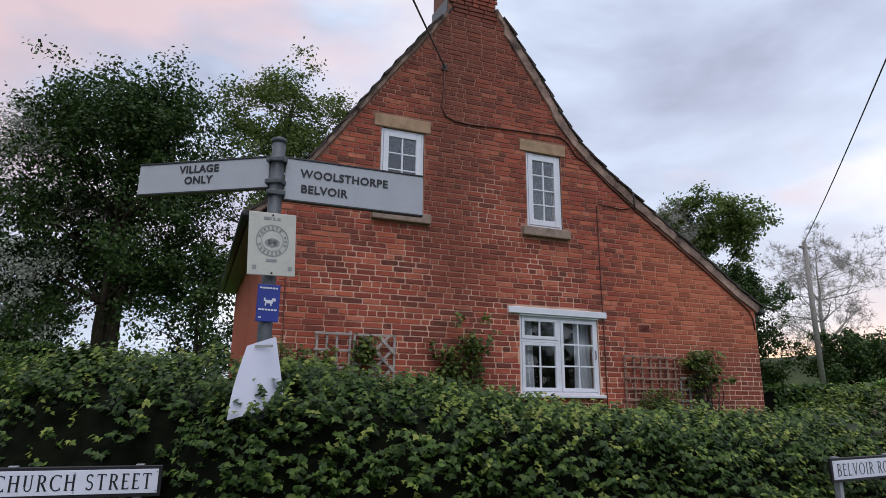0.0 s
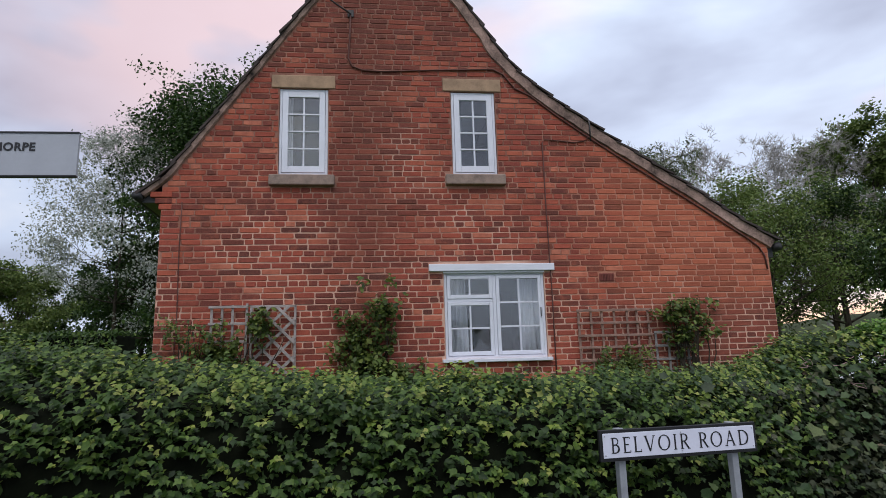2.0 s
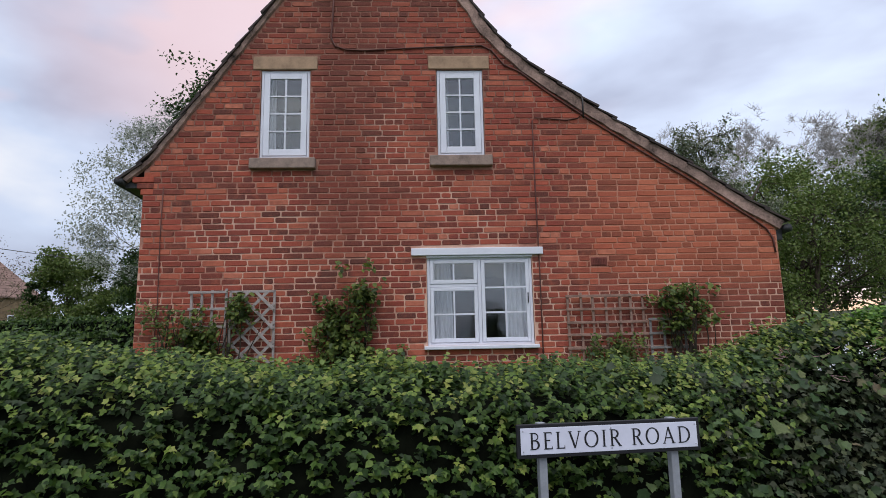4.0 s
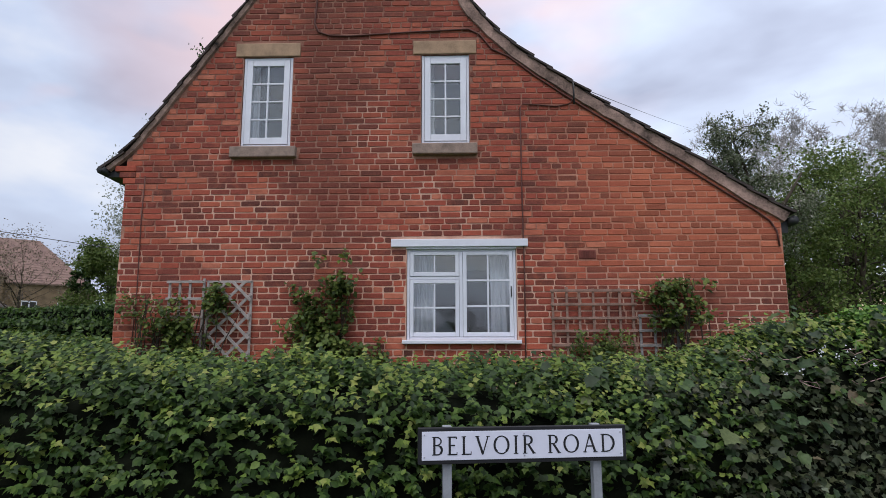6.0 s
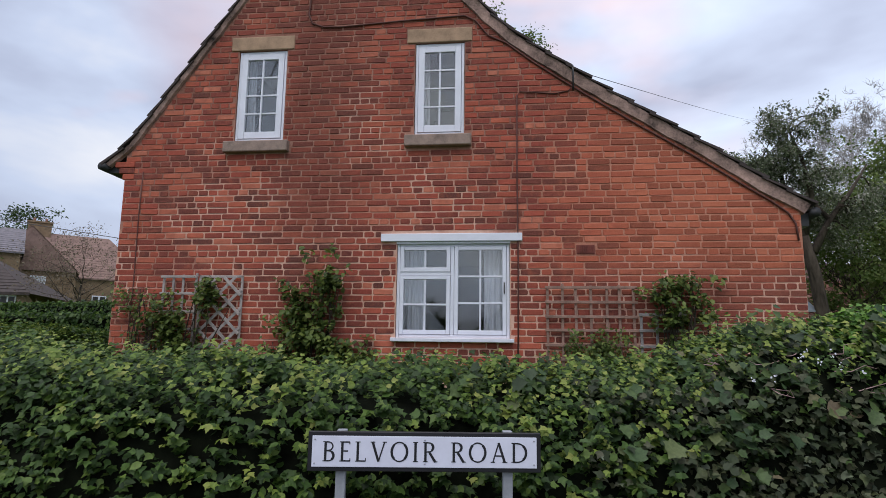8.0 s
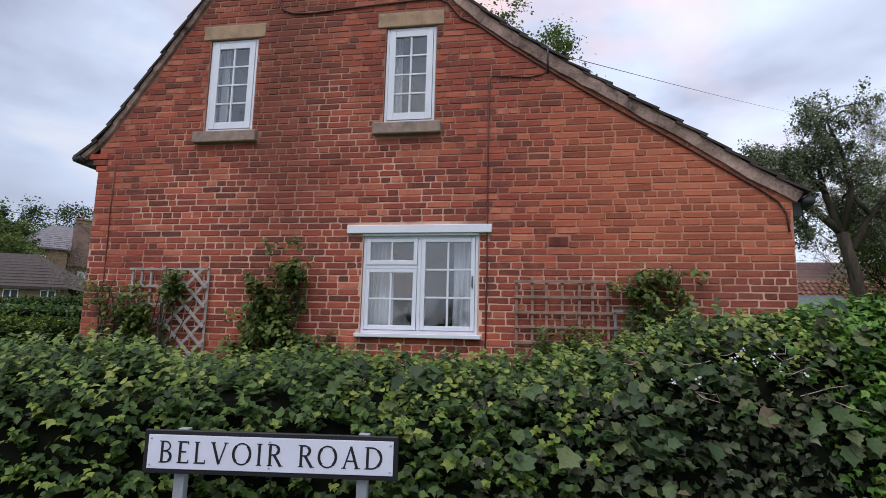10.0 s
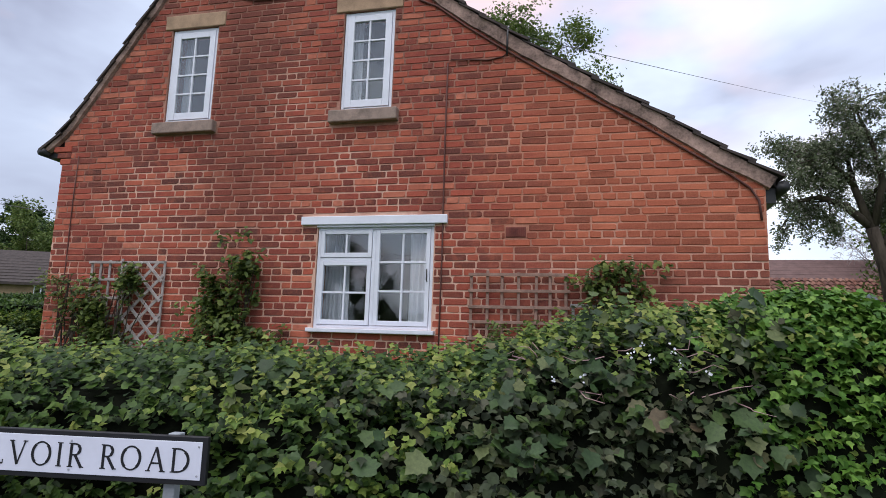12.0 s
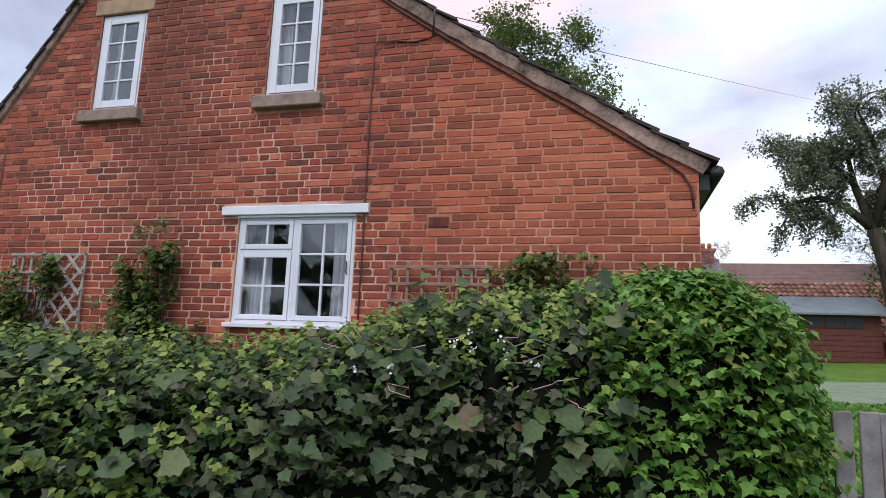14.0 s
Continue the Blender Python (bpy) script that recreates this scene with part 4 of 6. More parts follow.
S_AT = lambda x: float(np.interp(x, _hp[:, 0], _hs))
patch = lambda p, sc, seed: np.array([noise.noise(Vector(q) * sc + Vector((seed, 0, 0))) for q in p])
chance = lambda q: rng.random(len(q)) < q
# leaves thinned low on the face so the near-black core stands for shade
thin = lambda p, u: np.interp(p[:, 0], [-0.05, 0.25], [0.22, 1]) * np.interp(u, [0.28, 0.36], [1, 0]) + np.interp(u, [0.28, 0.36], [0, 1])
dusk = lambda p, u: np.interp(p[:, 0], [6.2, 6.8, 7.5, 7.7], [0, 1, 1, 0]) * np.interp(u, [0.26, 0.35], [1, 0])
hedge_leaves("foliage", 13500, 0, S_AT(7.9), (0.032, 0.058), LOBE3, LEAF_HEDGE, "small lobed mid-green leaves in sprays",
             keep=lambda s, u, p, b: chance(thin(p, u) * (1 - 0.75 * dusk(p, u)) * np.interp(u, [0.03, 0.22], [0.5, 1])))
hedge_leaves("narrow_foliage", 9500, 0, S_AT(7.9), (0.032, 0.056), OVATE, LEAF_HEDGE, "small pointed mid-green leaves in sprays",
             keep=lambda s, u, p, b: chance(thin(p, u) * (1 - 0.8 * dusk(p, u)) * np.interp(u, [0.03, 0.22], [0.5, 1]) * np.interp(patch(p, 1.1, 4), [-0.25, 0.25], [0.35, 1])))
# young growth; its density and pale colour also carry sky light on the top
hedge_leaves("young_foliage", 7200, 0, _hs[-1] - 1.0, (0.028, 0.050), LOBE3, LEAF_TIP, "yellow-green young leaves, denser along the top for its sky light",
             u_range=(0.10, 0.84), keep=lambda s, u, p, b: chance(np.clip(np.interp(p[:, 0], [2.5, 3.5, 6.0], [0.65, 0.85, 1.0]) + patch(p, 1.3, 5) * 1.5, 0.12, 1) * (1 - dusk(p, u)) * np.interp(u, [0.10, 0.30, 0.42], [0.05, 0.30, 1])), deep=0.03, out=0.02, per=5)
hedge_leaves("maple_foliage", 420, S_AT(4.6), S_AT(8.1), (0.05, 0.09), MAPLE, LEAF_MAPLE, "lobed maple leaves",
             u_range=(0.02, 0.46), keep=lambda s, u, p, b: chance(np.interp(p[:, 0], [4.8, 5.6, 6.6, 7.9, 8.1], [0.02, 0.35, 0.75, 0.75, 0.1]) * np.interp(patch(p, 2.1, 9), [-0.2, 0.25], [0.15, 1.4])), deep=0.05, out=0.02, wild=0.8, per=4, length=(0.10, 0.2))
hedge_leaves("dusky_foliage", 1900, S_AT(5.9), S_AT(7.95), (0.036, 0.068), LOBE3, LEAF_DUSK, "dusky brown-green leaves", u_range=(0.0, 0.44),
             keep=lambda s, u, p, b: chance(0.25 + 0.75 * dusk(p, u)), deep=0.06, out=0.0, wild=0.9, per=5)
hedge_leaves("ivy_foliage", 7600, S_AT(7.5), _hs[-1], (0.030, 0.056), LOBE3, LEAF_BRIGHT, "bright green dense leaves",
             keep=lambda s, u, p, b: chance(np.interp(p[:, 0] + 0.35 * (u - 0.3), [7.55, 7.72, 7.85], [0.02, 0.35, 1]) * np.interp(u, [0.06, 0.3], [0.4, 1])), deep=0.05, wild=0.8)


def hedge_face(x, z):
    """A point on the roadside skin of the hedge at x and height z."""
    s = np.full(60, S_AT(x))
    p, nn, dd, zz = hedge_at(s, np.linspace(0.02, 0.5, 60))
    i = int(np.argmin(np.abs(p[:, 2] - z)))
    return Vector(p[i]), Vector((-nn[i][0], -nn[i][1], 0))


def hedge_details():
    """A spray of large sycamore leaves, dead twigs and a few white blossoms where the hedge is thin."""
    r = np.random.default_rng(12)
    P, N = [], []
    for x, z in ((7.71, 1.20), (7.72, 1.12), (7.80, 1.17), (7.70, 1.04), (7.82, 1.06), (7.58, 1.14), (7.36, 1.19), (7.28, 1.23), (7.05, 1.03), (6.35, 1.0), (6.15, 0.98)):
        p, o = hedge_face(x, z)
        P.append(p + o * r.uniform(0.06, 0.10))
        N.append(o * 0.8 + Vector((0, 0, 0.75)))
    k = len(P)
    scatter("sycamore_leaf", MAPLE, np.array(P), np.array(N), r.uniform(0.09, 0.13, k), LEAF_MAPLE, hedge, "large pale green lobed leaves", 0.9, 0.35)
    v, f = [], []
    for i in range(16):
        p, o = hedge_face(r.uniform(6.75, 7.75), r.uniform(1.25, 1.50))
        a = p + o * 0.05
        way = Vector((r.choice((-1, 1)) * r.uniform(0.5, 1.0), -0.25, r.uniform(-0.25, 0.35))).normalized()
        n = r.uniform(0.08, 0.22)
        tube(v, f, [a, a + way * n * 0.4 + Vector(r.normal(0, 0.015, 3)), a + way * n * 0.7 + Vector(r.normal(0, 0.02, 3)), a + way * n], [0.003, 0.0025, 0.002, 0.001], 4)
    tagged(mesh_part("twig_spray", v, f, BARK_PINK, hedge, "pale dead twigs"), kind="stuff")
    B = []
    for x, z in ((6.92, 1.35), (7.06, 1.34), (7.3, 1.47), (7.34, 1.50), (7.47, 1.48), (7.49, 1.43), (7.36, 1.44), (7.6, 1.38)):
        p, o = hedge_face(x, z)
        B += [p + o * 0.10 + Vector(r.normal(0, 0.012, 3)) for _ in range(5)]
    scatter("blossom", ROUND, np.array(B), np.tile((0, -0.8, 0.5), (len(B), 1)), r.uniform(0.009, 0.016, len(B)), CURTAIN, hedge, "small white blossoms", 0.2, 0.6)


hedge_details()


# ---------------------------------------------------------------- signs
def roman(text, mat, parent, x0, x1, z0, h):
    """Painted roman capitals with thick and thin strokes and small serifs, spaced from x0 to x1 on a plate facing -y."""
    T, t, s = 0.150, 0.085, 0.055                  # thick stroke, thin stroke, serif
    arc = lambda cx, cz, rx, rz, a, b, n=12: [(cx + rx * math.cos(radians(a + (b - a) * i / n)), cz + rz * math.sin(radians(a + (b - a) * i / n))) for i in range(n + 1)]
    stem = lambda x: [([(x, 0), (x, 1)], T), ([(x - 0.12, 0.02), (x + 0.12, 0.02)], s), ([(x - 0.12, 0.98), (x + 0.12, 0.98)], s)]
    glyph = {
        "B": (0.56, stem(0.12) + [([(0.12, 0.97)] + arc(0.24, 0.755, 0.23, 0.215, 90, -90) + [(0.12, 0.54)], t), ([(0.12, 0.54)] + arc(0.26, 0.28, 0.27, 0.25, 90, -90) + [(0.12, 0.03)], t), (arc(0.26, 0.28, 0.25, 0.25, 50, -50), T)]),
        "E": (0.50, stem(0.12) + [([(0.12, 0.97), (0.47, 0.97)], t), ([(0.12, 0.52), (0.40, 0.52)], t), ([(0.12, 0.03), (0.50, 0.03)], t), ([(0.47, 0.99), (0.47, 0.86)], s), ([(0.50, 0.01), (0.50, 0.16)], s)]),
        "L": (0.50, stem(0.12) + [([(0.12, 0.03), (0.50, 0.03)], t), ([(0.50, 0.01), (0.50, 0.18)], s)]),
        "V": (0.72, [([(0.08, 1), (0.38, 0)], T), ([(0.66, 1), (0.38, 0.02)], t), ([(-0.02, 0.98), (0.20, 0.98)], s), ([(0.56, 0.98), (0.76, 0.98)], s)]),
        "O": (0.82, [(arc(0.41, 0.5, 0.38, 0.48, 0, 360, 28), t), (arc(0.41, 0.5, 0.37, 0.47, -50, 50), T), (arc(0.41, 0.5, 0.37, 0.47, 130, 230), T)]),
        "I": (0.24, stem(0.12)),
        "R": (0.62, stem(0.12) + [([(0.12, 0.97)] + arc(0.26, 0.74, 0.24, 0.23, 90, -90) + [(0.12, 0.51)], t), (arc(0.26, 0.74, 0.23, 0.22, 50, -50), T), ([(0.30, 0.50), (0.60, 0.0)], T), ([(0.52, 0.02), (0.70, 0.02)], s)]),
        "A": (0.74, [([(0.37, 1), (0.08, 0)], t), ([(0.36, 1), (0.66, 0)], T), ([(0.18, 0.34), (0.54, 0.34)], t), ([(-0.02, 0.02), (0.18, 0.02)], s), ([(0.54, 0.02), (0.78, 0.02)], s)]),
        "D": (0.76, stem(0.12) + [([(0.12, 0.97), (0.28, 0.97)] + arc(0.28, 0.5, 0.44, 0.47, 90, -90, 18) + [(0.12, 0.03)], t), (arc(0.28, 0.5, 0.43, 0.46, 50, -50), T)]),
        "C": (0.72, [(arc(0.42, 0.5, 0.38, 0.48, 48, 312, 22), t), (arc(0.42, 0.5, 0.37, 0.47, 130, 230), T), ([(0.68, 0.98), (0.68, 0.78)], s), ([(0.68, 0.02), (0.68, 0.22)], s)]),
        "H": (0.70, stem(0.12) + stem(0.60) + [([(0.12, 0.53), (0.60, 0.53)], t)]),
        "U": (0.70, [([(0.14, 1), (0.14, 0.3)], T), ([(0.14, 0.32)] + arc(0.35, 0.28, 0.21, 0.25, 180, 360) + [(0.56, 1)], t), ([(0.02, 0.98), (0.26, 0.98)], s), ([(0.46, 0.98), (0.66, 0.98)], s)]),
        "S": (0.50, [(arc(0.25, 0.745, 0.19, 0.225, 30, 250, 14) + arc(0.26, 0.27, 0.20, 0.245, 70, -150, 14), t * 1.25), ([(0.43, 0.97), (0.43, 0.80)], s), ([(0.06, 0.03), (0.06, 0.2)], s)]),
        "T": (0.62, stem(0.31) + [([(0.02, 0.97), (0.60, 0.97)], t), ([(0.02, 0.99), (0.02, 0.84)], s), ([(0.60, 0.99), (0.60, 0.84)], s)]),
    }
    gap, word = 0.24, 0.50
    total = sum(glyph[c][0] + gap if c != " " else word for c in text) - gap
    k = (x1 - x0) / total
    at = 0.0
    for c in text:
        if c == " ":
            at += word
            continue
        w, strokes = glyph[c]
        v, f = [], []
        for i_s, (pts, wd) in enumerate(strokes):
            P = [Vector((p[0] * k, p[1] * h)) for p in pts]
            n0 = len(v)
            y = -0.0052 - 0.00006 * i_s
            for i, p in enumerate(P):
                d = (P[min(i + 1, len(P) - 1)] - P[max(i - 1, 0)]).normalized()
                q = Vector((-d.y, d.x)) * wd * h * 0.42
                v += [(x0 + at * k + p.x + q.x, y, z0 + p.y + q.y), (x0 + at * k + p.x - q.x, y, z0 + p.y - q.y)]
            for i in range(len(P) - 1):
                a = n0 + 2 * i
                f.append((a, a + 1, a + 3, a + 2))
        mesh_part("letter", v, f, mat, parent)
        at += w + gap


def nameplate(text, a, b, top, h, group, label):
    """A street nameplate on two posts, from a to b on plan (as read from the road, left to right)."""
    a, b = Vector((*a, 0)), Vector((*b, 0))
    L = (b - a).length
    ang = math.degrees(math.atan2(b.y - a.y, b.x - a.x))
    sg = thing("street_nameplate", label, "sign", group)
    sg.matrix_basis = pose(a.x, a.y, top - h, 0, 0, ang)
    # local: x along, y away from the road, z up from the lower edge
    box_part("frame", (0, 0, 0), (L, 0.022, h), SIGN_BLACK, sg, "black backing frame", 0.004)
    bd = 0.019
    box_part("plate", (bd, -0.004, bd), (L - bd, -0.0005, h - bd), SIGN_WHITE, sg, "white enamel plate", 0.0015)
    roman(text, SIGN_BLACK, sg, 0.065 * L, 0.94 * L, h * 0.25, h * 0.50)
    for x in (0.13 * L + 0.01, 0.87 * L - 0.01):
        box_part("post", (x - 0.022, 0.022, -(top - h) + 0.06), (x + 0.022, 0.068, h + 0.004), STEEL_PALE, sg, "grey square post", 0.004)
    for x in (0.03 * L, 0.5 * L, 0.97 * L):
        for z in (h * 0.2, h * 0.8):
            tube_part("screw", [(x, -0.004, z), (x, -0.0065, z)], 0.004, SIGN_GREY, sg, "", 8)
    return sg


nameplate("BELVOIR ROAD", (4.592, 3.302), (5.63, 3.434), 1.117, 0.172, "street nameplates", "white street nameplate with black letters on two grey posts")
nameplate("CHURCH STREET", (-0.80, 4.12), (0.07, 4.02), 1.135, 0.165, "street nameplates", "white street nameplate with black letters in the hedge's shade")


def fingerpost():
    px, py = 0.545, 3.82
    fp = thing("fingerpost", "grey steel signpost with white direction arms and notices", "signpost", at=(px, py, 0.05))
    tube_part("post", [(0, 0, 0), (0, 0, 3.05)], 0.043, STEEL, fp, "dark grey steel post", 16)
    tube_part("cap", [(0, 0, 3.05), (0, 0, 3.075), (0, 0, 3.085)], [0.048, 0.048, 0.03], STEEL, fp, "", 16)

    def arm(end, z0, z1, texts, size, first=0.66, blank=False):
        ex, ey = end[0] - px, end[1] - py
        L = math.hypot(ex, ey)
        ang = math.degrees(math.atan2(ey, ex))
        flip = abs(ang) > 90
        ar = new("arm")
        ar.parent = fp
        ar["label"] = "direction arm greyed for its shaded face, with a black rim"
        ar.matrix_basis = pose(0, 0, z0 - 0.05, 0, 0, ang + (180 if flip else 0))
        xa, xb = (-L, -0.05) if flip else (0.05, L)
        h = z1 - z0
        bm = slab(bmesh.new(), (xa, -0.012, 0), (xb, 0.012, h), 0.003)
        part("arm_plate", bm, SIGN_GREY, fp).matrix_basis = ar.matrix_basis.copy()
        for nm, lo, hi in (("rim", (xa - 0.004, -0.017, h - 0.004), (xb, 0.017, h + 0.008)), ("rim", (xa - 0.004, -0.017, -0.008), (xb, 0.017, 0.004))):
            box_part(nm, lo, hi, SIGN_BLACK, ar, "black rim", 0.002)
        if not blank:
            for k, (t, cx) in enumerate(texts):
                lettering(t, size, SIGN_BLACK, ar, pose(xa + (xb - xa) * cx, -0.0145, h * (first - 0.37 * k), 90, 0, 0), 1.0, 0.002, "lettering", 1.08)
        for zc in (0.03, h - 0.03):
            box_part("clamp", (-0.056, -0.053, zc - 0.016), (0.056, 0.053, zc + 0.016), STEEL, ar, "", 0.006)

    arm((1.52, 3.78), 2.725, 3.005, [("WOOLSTHORPE", 0.415), ("BELVOIR", 0.272)], 0.074)
    arm((-0.265, 4.36), 2.80, 3.005, [("VILLAGE", 0.47), ("ONLY", 0.47)], 0.070, 0.74)

    # square notice with a round emblem
    nb = new("notice_board")
    nb.parent = fp
    nb["label"] = "cream notice board with a faded round emblem"
    nb.matrix_basis = pose(0.003, -0.070, 2.22 - 0.05, 0, -2.5, 6)
    box_part("board", (-0.143, -0.004, 0), (0.143, 0.004, 0.39), SIGN_CREAM, nb, "cream plastic board", 0.004)
    ring = bmesh.new()
    for r0, r1 in ((0.092, 0.099), (0.063, 0.067)):
        vs = [[ring.verts.new((r * math.cos(a), 0, r * math.sin(a))) for a in [2 * math.pi * i / 40 for i in range(40)]] for r in (r0, r1)]
        for i in range(40):
            ring.faces.new((vs[0][i], vs[0][(i + 1) % 40], vs[1][(i + 1) % 40], vs[1][i]))
    for i in range(20):                                    # unreadable words round the ring
        a = 2 * math.pi * i / 20
        if i in (3, 7, 15):
            continue
        slab(ring, (-0.006, -0.001, 0.072), (0.006, 0.0, 0.088), 0, Matrix.Rotation(a, 4, "Y"))
    for x, r in ((-0.022, 0.022), (0.022, 0.022), (0, 0.03)):   # plain rounded shapes in the middle
        vs = [ring.verts.new((x + r * math.cos(2 * math.pi * i / 16), -0.001, -0.012 + r * 0.9 * math.sin(2 * math.pi * i / 16))) for i in range(16)]
        ring.faces.new(vs)
    part("emblem", ring, SIGN_INK, nb, "faded grey round emblem").matrix_basis = pose(0, -0.006, 0.215)
    bars = bmesh.new()
    for x0, x1, z in ((-0.055, -0.01, 0.345), (0.0, 0.014, 0.345), (0.026, 0.045, 0.345), (-0.035, 0.03, 0.085)):
        slab(bars, (x0, -0.0065, z), (x1, -0.0052, z + 0.016))
    for x in (-0.115, 0.098):
        slab(bars, (x, -0.0065, 0.035), (x + 0.024, -0.0052, 0.06))
    part("line_of_writing", bars, SIGN_INK, nb, "faded lines of small writing")
    for z in (0.375, 0.015):
        tube_part("screw", [(0, -0.004, z), (0, -0.008, z)], 0.006, SIGN_BLACK, nb, "", 8)

    bl = new("dog_notice")
    bl.parent = fp
    bl["label"] = "small blue notice with a white animal shape"
    bl.matrix_basis = pose(0.0, -0.052, 1.945 - 0.05, 0, 0, 4)
    box_part("board", (-0.067, -0.003, 0), (0.067, 0.003, 0.225), SIGN_BLUE, bl, "blue plastic board", 0.004)
    w = bmesh.new()
    slab(w, (-0.018, -0.0052, 0.110), (0.026, -0.0042, 0.130))
    slab(w, (0.020, -0.0052, 0.124), (0.042, -0.0042, 0.142))
    for x in (-0.016, 0.016):
        slab(w, (x - 0.004, -0.0052, 0.095), (x + 0.004, -0.0042, 0.112))
    slab(w, (-0.027, -0.0052, 0.122), (-0.018, -0.0042, 0.142))
    for z0, a, b in ((0.197, -0.055, 0.055), (0.067, -0.055, 0.055), (0.020, -0.052, -0.036)):
        for i in range(6):
            xa = a + (b - a) * i / 6
            slab(w, (xa, -0.0052, z0), (xa + (b - a) / 7.5, -0.0042, z0 + 0.010))
    tagged(part("white_marks", w, SIGN_WHITE, bl, "white animal shape and writing"), kind="stuff")

    # white paper sleeve bent round the post
    v, f = [], []
    nu, nv = 12, 10
    for i in range(nu + 1):
        u = i / nu
        for k in range(nv + 1):
            t = k / nv
            left = -0.10 - 0.075 * math.sin(t * 1.45)
            x = left + (0.068 + 0.075 * t - left) * u
            v.append((x, -0.055 - 0.045 * math.sin(u * math.pi) * (0.4 + 0.6 * t) + 0.05 * u * u, (1.80 + 0.065 * u) + (1.385 - 1.80 + 0.03 * u) * t - 0.05))
    for i in range(nu):
        for k in range(nv):
            a = i * (nv + 1) + k
            f.append((a, a + nv + 1, a + nv + 2, a + 1))
    sl = mesh_part("paper_sleeve", v, f, PAPER, fp, "white laminated paper notice bent round the post", True)
    mesh_part("line_of_writing", [(-0.06, -0.083, 1.755), (0.045, -0.07, 1.762), (0.045, -0.07, 1.747), (-0.06, -0.083, 1.738)], [(0, 1, 2, 3)], SIGN_INK, sl, "grey line of writing")
    return fp


fingerpost()


# ---------------------------------------------------------------- trees
def tree(name, x, y, height, radius, label, leaf=None, bark=None, leaves=9000, size=0.30, crown=0.30, seed=1, limbs=16, wide=1.0, trunks=1, twigs=True, lean=(0, 0), flat=1.0, r0=None, gap=0.35):
    """A tapered trunk with limbs and twigs; leaves in uneven clumps round the twigs."""
    bark = bark or BARK
    r = np.random.default_rng(seed)
    z0 = ground_z(x, y) - 0.15
    tr = thing(name, label, "tree", at=(x, y, z0))
    v, f = [], []
    r0 = r0 or height * 0.02
    ends = []

    def grow(p, d, length, rad, depth):
        pts, rr = [p], [rad]
        q = Vector(p)
        steps = 4
        for i in range(steps):
            d = (d + Vector(r.normal(0, 0.16, 3)) + Vector((0, 0, 0.05))).normalized()
            q = q + d * length / steps
            pts.append(q.copy())
            rr.append(rad * (1 - 0.68 * (i + 1) / steps))
        tube(v, f, pts, rr, 7 if depth < 2 else 4)
        if depth >= (4 if leaf is None else 3) or length < height * 0.035:
            ends.append((q, d))
            return
        for k in range(int(r.integers(3, 5))):
            t = r.uniform(0.35, 1.0)
            i = min(steps - 1, int(t * steps))
            b = pts[i].lerp(pts[i + 1], t * steps - i)
            nd = (d + Vector(r.normal(0, 0.62, 3))).normalized()
            grow(b, nd, length * r.uniform(0.50, 0.74), rad * 0.42 * (1.2 - t * 0.5), depth + 1)
        ends.append((q, d))

    for tk in range(trunks):
        base = Vector((r.normal(0, 0.5) * (tk > 0), r.normal(0, 0.5) * (tk > 0), 0))
        pts = [base + Vector((lean[0] * t * height + r.normal(0, 0.012) * height * t, lean[1] * t * height + r.normal(0, 0.012) * height * t, t * height * 0.9)) for t in (0, 0.12, 0.25, 0.4, 0.55, 0.7, 0.85, 1)]
        tube(v, f, pts, [r0 * (1.25, 1, 0.86, 0.72, 0.55, 0.38, 0.22, 0.07)[i] for i in range(8)], 9)
        for k in range(limbs):
            t = crown + (1 - crown) * (k + r.uniform(0, 1)) / limbs
            i = min(6, int(np.searchsorted((0, 0.12, 0.25, 0.4, 0.55, 0.7, 0.85, 1), t)) - 1)
            b = pts[i].lerp(pts[i + 1], 0.5)
            a = k * 2.4 + r.uniform(-0.5, 0.5)
            span = radius * (0.5 + 0.85 * math.sin(math.pi * min(1, 0.15 + 0.8 * (t - crown) / (1 - crown)))) * r.uniform(0.6, 1.0)
            d = Vector((math.cos(a), math.sin(a), r.uniform(0.15, 0.8) * flat)).normalized()
            grow(b, d, span * 0.62, r0 * 0.42 * (1.15 - t), 1)
    body = mesh_part("trunk", v, f, bark, tr, "", True)
    if leaf is None:
        tw, tf = [], []
        for q, d in ends:
            for k in range(7):
                e = q + (d + Vector(r.normal(0, 0.8, 3))).normalized() * height * r.uniform(0.015, 0.045)
                tube(tw, tf, [q, q.lerp(e, 0.5) + Vector(r.normal(0, 0.06, 3)), e], [height * 0.0008, height * 0.0007, height * 0.0004], 3)
        tagged(mesh_part("twig_spray", tw, tf, bark, tr), kind="stuff")
        return tr
    e = np.array([q for q, d in ends])
    keep = np.array([noise.noise(Vector(q) * (2.2 / radius) + Vector((seed, 0, 0))) for q in e]) > -gap
    e = e[keep] if keep.sum() > 20 else e
    pick = r.integers(0, len(e), leaves)
    spread = radius * 0.088
    p = e[pick] + r.normal(0, 1, (leaves, 3)).clip(-1.6, 1.6) * spread * np.array([1, 1, 0.7]) * r.uniform(0.4, 1.2, (leaves, 1))
    c = e.mean(axis=0)
    nor = (p - c) / (np.linalg.norm(p - c, axis=1, keepdims=True) + 1e-6) * 0.5 + np.array([0, 0, 0.6])
    scatter("crown", CARD if size > 0.13 else OVATE, p, nor, r.uniform(0.6, 1.2, leaves) * size, leaf, tr, "", 0.5, 1.1)
    return tr


